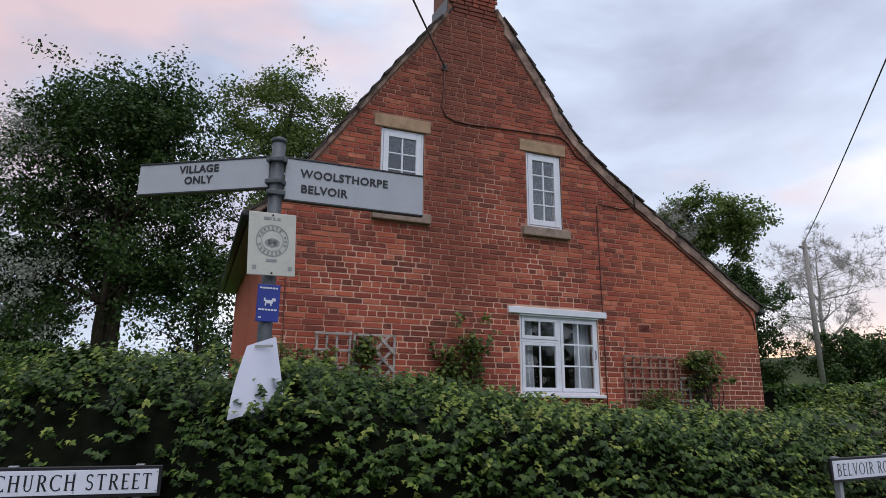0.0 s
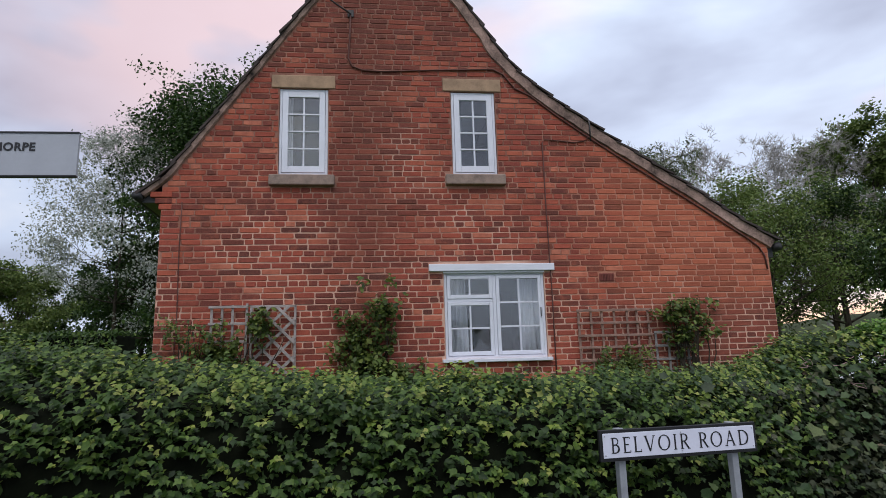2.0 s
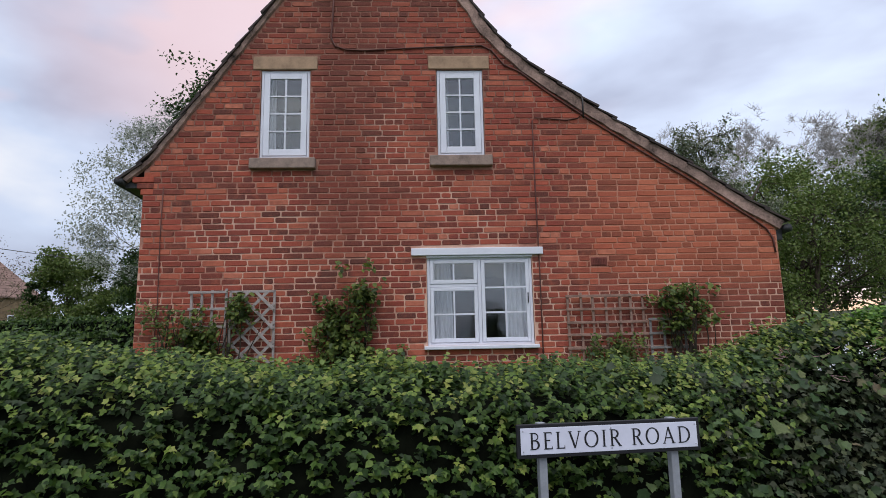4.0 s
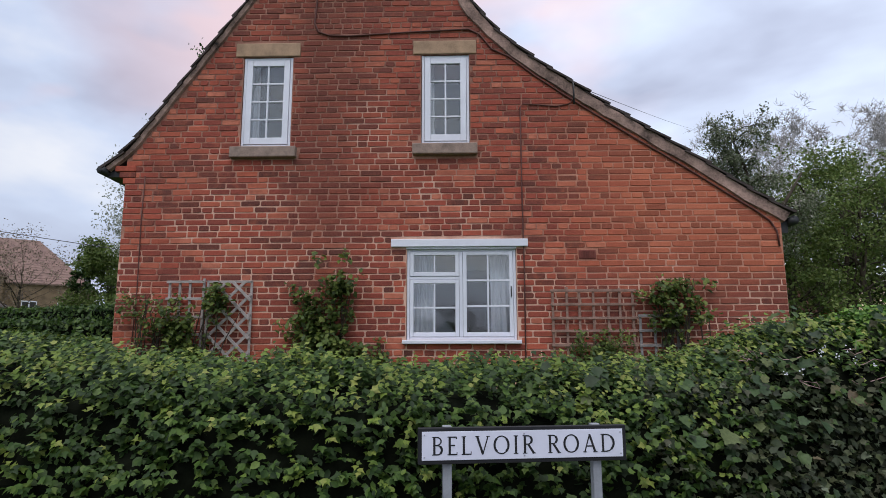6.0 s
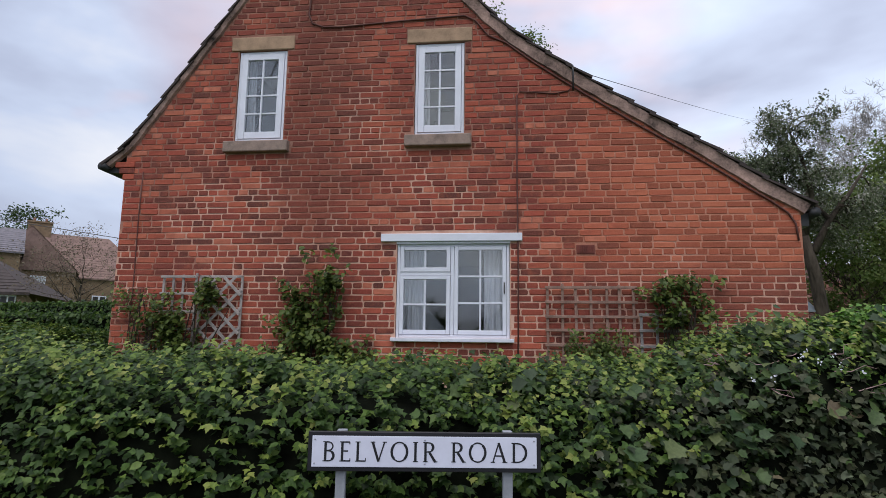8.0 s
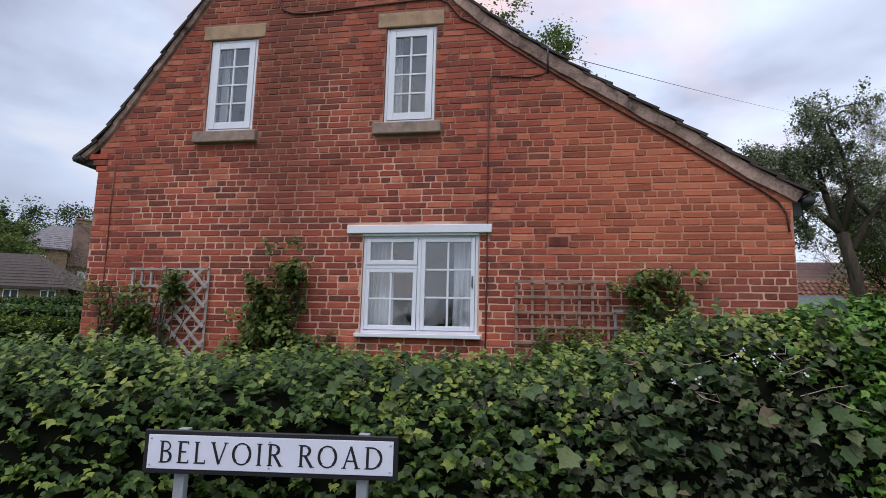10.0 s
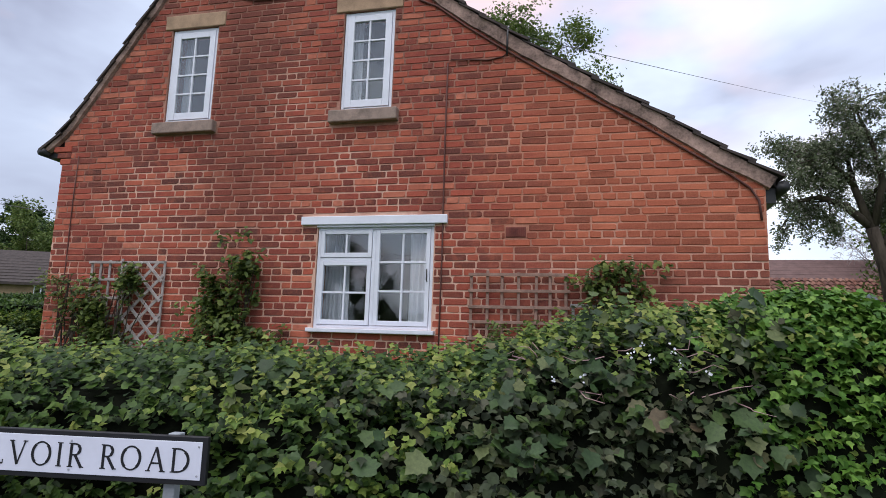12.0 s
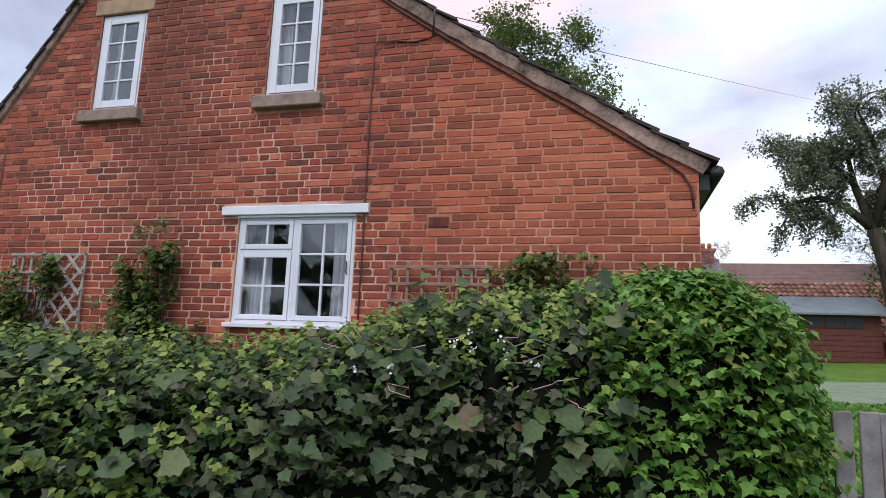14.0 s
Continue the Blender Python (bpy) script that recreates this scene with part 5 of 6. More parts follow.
tree("sycamore_tree", -2.7, 30.8, 14.2, 5.2, "tall dark green sycamore behind the cottage", LEAF_TREE, leaves=62000, size=0.19, seed=3, trunks=3, crown=0.25, limbs=26, gap=0.5)
tree("ash_tree", 4.6, 31.6, 18.2, 4.6, "tall tree with bright spring leaves rising over the roof", LEAF_SPRING, leaves=30000, size=0.18, seed=8, crown=0.3, limbs=26, gap=0.4)
tree("sycamore_tree", -7.0, 32.5, 6.4, 3.0, "dark leafy tree with ivy in its lower branches", LEAF_TREE, leaves=24000, size=0.17, seed=5, trunks=2, crown=0.1, limbs=26, gap=0.6)
tree("whitebeam_tree", -8.0, 30.4, 12.4, 4.2, "pale tree with thin whitish young leaves", LEAF_PALE, BARK, leaves=21000, size=0.13, seed=11, crown=0.2, limbs=26, r0=0.10, gap=0.3)
tree("sycamore_tree", 1.0, 29.0, 6.5, 3.0, "low dark tree behind the cottage wall", LEAF_TREE, leaves=9000, size=0.18, seed=21, trunks=2, crown=0.05, limbs=16)
tree("sycamore_tree", 44.8, 43.2, 17.6, 6.4, "tall leafy green tree near the telegraph pole", LEAF_SPRING, leaves=42000, size=0.32, seed=14, crown=0.22, limbs=22)
tree("hawthorn_tree", 23.5, 29.0, 8.4, 4.4, "spreading green tree with loose foliage", LEAF_SPRING, leaves=13000, size=0.17, seed=15, crown=0.15, limbs=18, trunks=2, gap=0.15)
tree("hawthorn_tree", 30.0, 31.0, 8.8, 4.2, "spreading green tree with loose foliage", LEAF_TREE, leaves=14000, size=0.19, seed=16, crown=0.15, limbs=18, trunks=2, gap=0.1)
tree("hawthorn_tree", 34.0, 30.0, 8.0, 3.2, "dark green tree on the rise", LEAF_TREE, leaves=22000, size=0.2, seed=34, crown=0.05, limbs=18, trunks=2)
tree("hawthorn_tree", 36.0, 24.0, 2.6, 2.6, "low dark thorn bush on the rise", LEAF_TREE, leaves=12000, size=0.2, seed=35, crown=0.03, limbs=16, trunks=2)
tree("hawthorn_tree", 40.0, 23.0, 2.8, 2.8, "low dark thorn bush on the rise", LEAF_TREE, leaves=12000, size=0.2, seed=36, crown=0.03, limbs=16, trunks=2)
tree("ash_tree", 20.0, 27.5, 6.6, 3.2, "leafy green tree beyond the garden", LEAF_SPRING, leaves=11000, size=0.17, seed=37, crown=0.1, limbs=20, trunks=2)
tree("ash_tree", 27.0, 34.0, 9.0, 4.2, "leafy green tree beyond the garden", LEAF_SPRING, leaves=13000, size=0.2, seed=38, crown=0.15, limbs=22, gap=0.15)
tree("bare_tree", 30.5, 42.0, 15.4, 5.5, "pale tree still bare of leaves", None, BARK_PALE, seed=17, limbs=26, crown=0.25)
tree("bare_tree", 38.5, 42.5, 16.0, 5.0, "pale tree still bare of leaves", None, BARK_PALE, seed=20, limbs=26, crown=0.25)
tree("bare_tree", 50.0, 35.5, 13.5, 4.6, "pale tree still bare of leaves", None, BARK_PALE, seed=18, limbs=24, crown=0.2)
tree("bare_tree", 24.0, 40.0, 12.8, 4.8, "pale tree still bare of leaves", None, BARK_PALE, seed=19, limbs=24, crown=0.2)
tree("garden_tree", -14.7, 28.4, 4.3, 3.4, "round brown garden tree with thin leaves", LEAF_BROWN, leaves=3800, size=0.085, seed=24, crown=0.32, limbs=16, r0=0.13)
tree("conifer_tree", -18.2, 44.9, 7.8, 1.8, "dark upright evergreen tree", LEAF_TREE, leaves=8000, size=0.24, seed=25, crown=0.05, limbs=22)
tree("conifer_tree", -20.7, 43.3, 6.2, 1.3, "dark upright evergreen tree", LEAF_TREE, leaves=8000, size=0.2, seed=31, crown=0.05, limbs=22)
tree("garden_tree", -16.5, 39.0, 6.2, 3.2, "light green garden shrub tree", LEAF_SPRING, leaves=20000, size=0.18, seed=26, crown=0.05, limbs=18)
tree("garden_tree", -14.8, 46.0, 7.2, 3.6, "dark green tree behind the garden", LEAF_TREE, leaves=14000, size=0.24, seed=29, crown=0.05, limbs=18)
tree("garden_tree", -50.5, 64.2, 13.5, 7.0, "green tree behind the cottages", LEAF_TREE, leaves=16000, size=0.30, seed=27, crown=0.1, limbs=20)
tree("garden_tree", -36.5, 42.0, 9.6, 4.0, "green tree behind the cottages", LEAF_TREE, leaves=16000, size=0.28, seed=30, crown=0.1, limbs=20)
tree("garden_tree", -31.0, 37.1, 7.6, 3.6, "bright green tree behind the low roof", LEAF_SPRING, leaves=14000, size=0.19, seed=28, crown=0.1, limbs=18)
# out of view: low ones match pane silhouettes, tall ones added to darken reflections
for i, (x, y, h) in enumerate(((-26, -30, 11.5), (-20, -33, 12.5), (-14, -36, 9.5), (-3, -38, 5.5), (2.5, -36, 4), (9, -38, 5), (17, -36, 4.2), (25, -34, 9.5), (31, -32, 11), (38, -30, 11))):
    tree("reflection_tree", x, y, h, 2.6 if h < 9 else 4.2, "unseen dark tree, there for the window reflections", LEAF_TREE, leaves=3000 if h < 9 else 8000, size=0.55, seed=40 + i, crown=0.1, limbs=10)


def apple_tree():
    """An old apple tree: a leaning trunk that forks into crooked limbs under a loose umbrella of leaves."""
    x, y, grown = 16.6, 23.6, 1.22
    r = np.random.default_rng(88)
    tr = thing("apple_tree", "gnarled old apple tree with grey-green leaves", "tree", at=(x, y, ground_z(x, y) - 0.1))
    v, f, ends = [], [], []
    V = lambda *p: Vector(p) * grown
    limbs = [([V(0.1, 0, 0), V(0.05, 0, 1.2), V(-0.1, 0, 2.4), V(-0.3, 0, 3.5)], 0.25, 0.19),
             ([V(-0.3, 0, 3.45), V(-0.9, 0.05, 4.1), V(-1.5, 0.1, 4.35), V(-2.0, 0.2, 4.3), V(-2.3, 0.2, 3.9)], 0.15, 0.03),
             ([V(-0.3, 0, 3.4), V(-0.6, 0.1, 4.6), V(-0.7, 0.2, 5.4), V(-0.3, 0.2, 6.3)], 0.14, 0.03),
             ([V(-0.3, 0, 3.45), V(-0.1, -0.2, 4.7), V(-0.3, -0.3, 5.8), V(-0.6, -0.2, 6.8)], 0.13, 0.03),
             ([V(-0.1, 0, 3.0), V(0.5, 0.1, 4.0), V(1.2, 0.2, 4.8), V(1.8, 0.3, 5.7)], 0.15, 0.03),
             ([V(-0.6, 0.1, 4.6), V(-1.3, -0.2, 5.3), V(-2.0, 0, 5.5)], 0.09, 0.02),
             ([V(0.5, 0.1, 4.0), V(0.3, 0.8, 4.9), V(0.5, 1.4, 5.8)], 0.09, 0.02),
             ([V(-0.7, 0.2, 5.4), V(-1.2, 0.8, 6.0), V(-1.4, 1.3, 6.2)], 0.07, 0.02)]

    def twig(p, d, length, rad, depth):
        pts, q = [p], p.copy()
        for i in range(4):
            d = (d + Vector(r.normal(0, 0.30, 3)) - Vector((0, 0, 0.08 * depth))).normalized()
            q = q + d * length / 4
            pts.append(q.copy())
        tube(v, f, pts, [rad, rad * 0.8, rad * 0.6, rad * 0.45, rad * 0.3], 5)
        ends.extend([pts[2], pts[3], pts[4]])
        if depth < 3:
            for k in range(4):
                twig(pts[int(r.integers(1, 5))], (d + Vector(r.normal(0, 0.8, 3))).normalized(), length * r.uniform(0.5, 0.75), rad * 0.5, depth + 1)

    for pts, ra, rb in limbs:
        n = len(pts)
        tube(v, f, [p + Vector(r.normal(0, 0.03, 3)) for p in pts], [ra + (rb - ra) * i / (n - 1) for i in range(n)], 9)
        if ra < 0.2:
            for k in range(7):
                t = r.uniform(0.3, 1.0) * (n - 1)
                i = min(n - 2, int(t))
                p = pts[i].lerp(pts[i + 1], t - i)
                out = Vector((p.x, p.y * 1.5 + r.normal(0, 0.8), 0.8)).normalized()
                twig(p, (out + Vector(r.normal(0, 0.6, 3))).normalized(), r.uniform(0.8, 1.35), 0.04, 1)
    mesh_part("trunk", v, f, BARK, tr, "", True)
    e = np.array(ends)
    n = 32000
    p = e[r.integers(0, len(e), n)] + r.normal(0, 0.10, (n, 3))
    p = p[p[:, 2] > 3.5]
    scatter("crown", OVATE, p, np.tile((0, -0.2, 0.8), (len(p), 1)), r.uniform(0.07, 0.13, len(p)), LEAF_GREY, tr, "", 0.6, 1.1)


apple_tree()
tree("blossom_tree", 11.6, 26.0, 4.2, 1.4, "small bare tree with pinkish buds", None, BARK_PINK, seed=77, limbs=16, crown=0.25, r0=0.06)


def telegraph_pole():
    tp = thing("telegraph_pole", "grey wooden telegraph pole with wires", "pole", at=(31.6, 22.9, 1.5))
    tube_part("pole", [(0, 0, 0), (0, 0, 8.9)], [0.16, 0.12], WOOD_GREY, tp, "", 10)
    box_part("crossbar", (-0.4, -0.06, 8.5), (0.4, 0.06, 8.62), WOOD_GREY, tp)


telegraph_pole()
wire((-37.0, 18.0, 9.8), (0.0, 46.7, 6.4), 0.02, 0.3, "thin wire over the far cottages")
wire((31.6, 22.9, 10.35), (4.5, -2.6, 11.7), 0.022, 0.35, "thick black cable hanging from the telegraph pole")
wire((31.6, 22.9, 10.1), (80.0, 26.0, 8.0), 0.012, 0.4, "thin wire leaving the telegraph pole")


# ---------------------------------------------------------------- buildings and garden beyond
def gabled(name, label, x, y, turn, w, d, eave, ridge, wall, roof_mat, chimneys=(), openings=(), hip=(0, 0), pane=None):
    """A simple house: w along its ridge, d across; openings on the long front (y=0) and the gable (x=0)."""
    h = thing(name, label, "house")
    z0 = ground_z(x, y) - 0.2
    h.matrix_basis = pose(x, y, z0, 0, 0, turn)
    v = [(0, 0, 0), (w, 0, 0), (w, d, 0), (0, d, 0), (0, 0, eave), (w, 0, eave), (w, d, eave), (0, d, eave), (hip[0], d / 2, ridge), (w - hip[1], d / 2, ridge)]
    mesh_part("wall", v, [(0, 1, 5, 4), (1, 2, 6, 9, 5), (2, 3, 7, 6), (3, 0, 4, 8, 7)], wall, h)
    o, t = 0.25, 0.12
    sl = (ridge - eave) / (d / 2)
    rv = []
    for xx, xr in ((-o, hip[0] - o), (w + o, w + o - hip[1])):
        rv += [(xx, -o, eave - o * sl + 0.02), (xr, d / 2, ridge + 0.02), (xx, d + o, eave - o * sl + 0.02), (xx, -o, eave - o * sl + t), (xr, d / 2, ridge + t + 0.05), (xx, d + o, eave - o * sl + t)]
    rf = [(0, 1, 7, 6), (1, 2, 8, 7), (3, 9, 10, 4), (4, 10, 11, 5), (0, 3, 4, 1), (1, 4, 5, 2), (6, 7, 10, 9), (7, 8, 11, 10), (0, 6, 9, 3), (2, 5, 11, 8), (3, 5, 4), (9, 10, 11)]
    rf_ob = mesh_part("roof", rv, rf, roof_mat, h)
    n = max(4, int(math.hypot(d / 2, ridge - eave) / 0.34))
    cv, cf = [], []
    for i in range(n):                                   # tile courses, each a small step
        for sgn in (0, 1):
            a, b = i / n, (i + 1) / n
            ya, yb = -o + (d / 2 + o) * a, -o + (d / 2 + o) * b
            za, zb = eave - o * sl + (ridge - eave + o * sl) * a + t + 0.05, eave - o * sl + (ridge - eave + o * sl) * b + t + 0.01
            if sgn:
                ya, yb = d - ya, d - yb
            k = len(cv)
            cv += [(hip[0] * a - o, ya, za), (w + o - hip[1] * a, ya, za), (w + o - hip[1] * b, yb, zb), (hip[0] * b - o, yb, zb), (hip[0] * a - o, ya, za - 0.05), (w + o - hip[1] * a, ya, za - 0.05)]
            cf += [(k, k + 1, k + 2, k + 3), (k, k + 4, k + 5, k + 1)]
    tagged(mesh_part("tiling", cv, cf, roof_mat, rf_ob), kind="stuff")
    for cx, cw, ch in chimneys:
        c = box_part("chimney", (cx - cw / 2, d / 2 - 0.45, ridge - 0.6), (cx + cw / 2, d / 2 + 0.45, ridge + ch), wall, h, "", 0.02)
        box_part("chimney_cap", (cx - cw / 2 - 0.1, d / 2 - 0.55, ridge + ch), (cx + cw / 2 + 0.1, d / 2 + 0.55, ridge + ch + 0.18), wall, c, "", 0.02)
        for k in (-0.25, 0.25):
            tube_part("chimney_pot", [(cx + k * cw, d / 2, ridge + ch + 0.18), (cx + k * cw, d / 2, ridge + ch + 0.55)], 0.12, PANTILE, c, "", 8)
    for face, u, zc, ww, hh in openings:
        wn = new("window")
        wn.parent = h
        wn.matrix_basis = pose(u, 0, zc) if face == "front" else pose(0, u, zc, 0, 0, -90)
        box_part("window_frame", (-ww / 2, -0.05, -hh / 2), (ww / 2, 0.06, hh / 2), PAINT, wn, "", 0.01)
        for sx in (-0.24, 0.24):
            box_part("pane", (sx * ww - 0.19 * ww, -0.062, -hh * 0.42), (sx * ww + 0.19 * ww, -0.052, hh * 0.42), pane or BLACK, wn, "", 0.003)
    return h


gabled("stone_cottage", "tall brown stone house with a tiled roof and chimney", -40.1, 56.3, 39.5, 11.0, 8.0, 6.7, 11.2, COTTAGE_STONE, COTTAGE_ROOF, ((0.3, 2.1, 1.1),),
       (("front", 6.0, 4.2, 1.3, 1.3), ("front", 9.0, 4.2, 1.3, 1.3)), (0, 4.5))
# pale solid panes stand for the wing's lit windows
gabled("stone_cottage", "gabled stone wing with a steep tiled roof", -36.0, 57.1, 129.5, 5.0, 8.0, 6.9, 10.9, COTTAGE_STONE, COTTAGE_ROOF, (),
       (("gable", 3.1, 5.6, 1.3, 1.4), ("gable", 5.1, 5.4, 1.3, 1.4), ("gable", 4.0, 8.6, 0.9, 1.0)), (0, 0), CURTAIN)
gabled("bungalow", "low bungalow with a dark tiled roof and white windows", -32.1, 25.7, 18, 14.0, 7.0, 2.75, 4.75, COTTAGE_STONE, TILE, (), (("front", 11.4, 2.2, 0.75, 0.85), ("front", 13.2, 2.2, 0.75, 0.85), ("front", 5.0, 2.2, 1.6, 1.0)), (0, 3.4))
gabled("slate_roofed_house", "house with a grey slate roof", -39.1, 47.0, 41, 4.2, 7.0, 7.8, 10.2, COTTAGE_STONE, SLATE, (), (("front", 2.0, 6.6, 1.2, 0.9),), (3.0, 0))
PAN = gabled("outbuilding", "long outbuilding with an orange pantile roof", 8.5, 29.5, 0, 14, 5.6, 1.2, 3.45, BRICK_MANY, PANTILE)
gabled("long_barn", "long barn with a smooth red-brown roof", 14.8, 37.0, 0, 14, 6.0, 2.8, 5.3, BRICK_MANY, ROOF_RED)
gabled("slate_roofed_house", "house with a grey slate roof", 7.2, 37.0, 0, 7.2, 6.0, 3.0, 5.65, BRICK_MANY, SLATE, ((6.8, 0.7, 0.5),))


def pantile_slope(roof_of, w, d, eave, ridge):
    """Rolled pantiles over the slope that faces the garden."""
    v, f = [], []
    o, rows = 0.25, 13
    sl = (ridge - eave) / (d / 2)
    cols = int((w + 2 * o) / 0.24)
    for i in range(rows):
        a, b = i / rows, (i + 1.12) / rows
        for k in range(cols):
            x0 = -o + k * 0.24
            n = len(v)
            jz = rng.uniform(-0.012, 0.012)
            for t, up in ((a, 0.06), (b, 0.0)):
                yy = -o + (d / 2 + o) * min(1, t)
                zz = eave - o * sl + (ridge - eave + o * sl) * min(1, t) + 0.20 + up + jz
                for xs, h in ((0, 0), (0.07, 0.05), (0.13, 0.05), (0.19, 0.0), (0.24, -0.015)):
                    v.append((x0 + xs, yy, zz + h))
            f += [(n + j, n + j + 1, n + j + 6, n + j + 5) for j in range(4)]
    rf = [c for c in roof_of.children if c.name.startswith("roof")][0]
    tagged(mesh_part("pantiling", v, f, PANTILES, rf), "weathered orange clay pantiles", kind="stuff")


pantile_slope(PAN, 14, 5.6, 1.2, 3.45)


def shed():
    s = thing("garden_shed", "red-brown wooden garden shed with a grey felt roof", "shed")
    s.matrix_basis = pose(13.6, 24.0, ground_z(14, 24) + 0.0, 0, 0, -3)
    box_part("shed_wall", (0, 0, 0), (2.75, 2.0, 1.55), SHED_WOOD, s, "", 0.01)
    for i in range(9):
        box_part("plank", (0.0, -0.03, 0.05 + i * 0.166), (2.75, -0.001, 0.206 + i * 0.166), SHED_WOOD, s, "", 0.004) if i not in (6, 7, 8) else None
    for i in range(4):
        w = new("window")
        w.parent = s
        box_part("pane", (0.12 + i * 0.55, -0.02, 1.10), (0.62 + i * 0.55, -0.002, 1.50), BLACK, w, "dark shed window", 0.003)
    v = [(-0.2, -0.25, 1.50), (2.95, -0.25, 1.50), (2.95, 1.0, 2.12), (-0.2, 1.0, 2.12), (2.95, 2.2, 1.50), (-0.2, 2.2, 1.50)]
    v += [(x, y, z + 0.06) for x, y, z in v]
    mesh_part("shed_roof", v, [(0, 3, 2, 1), (3, 5, 4, 2), (6, 7, 8, 9), (9, 8, 10, 11), (0, 1, 7, 6), (1, 2, 8, 7), (2, 4, 10, 8), (0, 6, 9, 3), (3, 9, 11, 5), (4, 5, 11, 10)], FELT, s, "grey felt roof")


shed()


def clipped_hedge(label, a, b, h, depth, n, seed):
    """A straight garden hedge from a to b on plan."""
    r = np.random.default_rng(seed)
    a, b = Vector(a), Vector(b)
    L = (b - a).length
    ang = math.degrees(math.atan2(b.y - a.y, b.x - a.x))
    z0 = ground_z((a.x + b.x) / 2, (a.y + b.y) / 2) - 0.1
    hd = thing("garden_hedge", label, "hedge", "garden hedges")
    hd.matrix_basis = pose(a.x, a.y, z0, 0, 0, ang)
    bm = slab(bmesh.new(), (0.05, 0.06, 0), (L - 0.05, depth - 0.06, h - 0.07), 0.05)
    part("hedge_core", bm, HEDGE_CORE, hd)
    fr = h / (h + depth)
    u = r.random(n)
    x = r.uniform(0, L, n)
    t = r.random(n)
    front = u < fr
    p = np.stack([x, np.where(front, 0, t * depth), np.where(front, t * h, h)], 1) + r.normal(0, 0.035, (n, 3))
    nor = np.where(front[:, None], np.array([[0, -1, 0.5]]), np.array([[0, -0.1, 1.0]]))
    scatter("foliage", CARD, p, nor, r.uniform(0.06, 0.13, n), LEAF_HEDGE, hd, "", 0.6, 0.8)


clipped_hedge("dark clipped garden hedge beside the lane", (-15.0, 19.0), (-2.4, 15.4), 1.62, 0.9, 12000, 71)
clipped_hedge("low clipped green hedge in front of the bungalow", (-9.5, 11.6), (-2.0, 13.2), 1.35, 1.0, 8000, 72)


clipped_hedge("rounded green hedge at the edge of the lawn", (11.8, 9.6), (17.0, 6.6), 1.25, 1.3, 14000, 73)


def garden_path():
    v, f = [], []
    ys = [12.6, 13.4, 14.2, 15.0, 15.8, 16.6]
    for y in ys:
        for k in range(13):
            x = 8.9 + k
            v.append((x, y + 0.15 * math.sin(x), ground_z(x, y) + 0.012))
    for j in range(len(ys) - 1):
        for k in range(12):
            f.append((j * 13 + k, j * 13 + k + 1, j * 13 + k + 14, j * 13 + k + 13))
    tagged(mesh_part("garden_path", v, f, PATH), "pale gravel path across the garden", "path", kind="structure")


garden_path()


def fence():
    fc = thing("picket_fence", "weathered grey wooden picket fence at the end of the hedge", "fence")
    for i in range(14):
        x = 8.72 + i * 0.098
        y = 4.80 + i * 0.02
        box_part("picket", (-0.040, -0.009, 0), (0.040, 0.009, 1.12 + 0.02 * math.sin(i * 3.1)), WOOD_GREY, fc, "", 0.005).matrix_basis = pose(x, y, 0.13, 0, 0.6 * math.sin(i * 2.3), 11)
    for z in (0.32, 0.84):
        box_part("rail", (8.65, 4.835, z), (10.1, 4.87, z + 0.07), WOOD_GREY, fc, "", 0.005, Matrix.Translation((8.65, 4.835, 0)) @ Matrix.Rotation(radians(11), 4, "Z") @ Matrix.Translation((-8.65, -4.835, 0)))


fence()


# ---------------------------------------------------------------- trellis and climbers on the gable
def lattice(label, x0, x1, z0, z1, cols, rows, mat, y=WALL_Y - 0.035, jitter=0.012):
    t = thing("trellis", label, "trellis", "wall trellises")
    t.matrix_basis = ALONG_WALL
    for i in range(cols):
        x = x0 + (x1 - x0) * i / max(1, cols - 1)
        box_part("upright", (-0.014, -0.008, z0 - 0.02), (0.014, 0.008, z1 + rng.uniform(-0.02, 0.05)), mat, t, "", 0.003).matrix_basis = pose(x, y, 0, 0, rng.normal(0, 0.5), 0)
    for i in range(rows):
        z = z0 + (z1 - z0) * i / max(1, rows - 1)
        box_part("crosspiece", (x0 - 0.03, -0.024, -0.015), (x1 + 0.03, -0.009, 0.015), mat, t, "", 0.003).matrix_basis = pose(0, y, z + rng.normal(0, jitter * 0.4), 0, 0, 0)


lattice("brown wooden trellis leaning on the brick wall", 5.94, 6.84, 1.10, 2.16, 7, 8, WOOD_RUST)
lattice("grey wooden trellis leaning on the brick wall", 6.90, 7.32, 0.9, 1.88, 4, 7, WOOD_GREY, WALL_Y - 0.06)
lattice("pale wooden trellis leaning on the brick wall", 1.57, 1.95, 0.9, 2.28, 4, 8, WOOD_PALE)


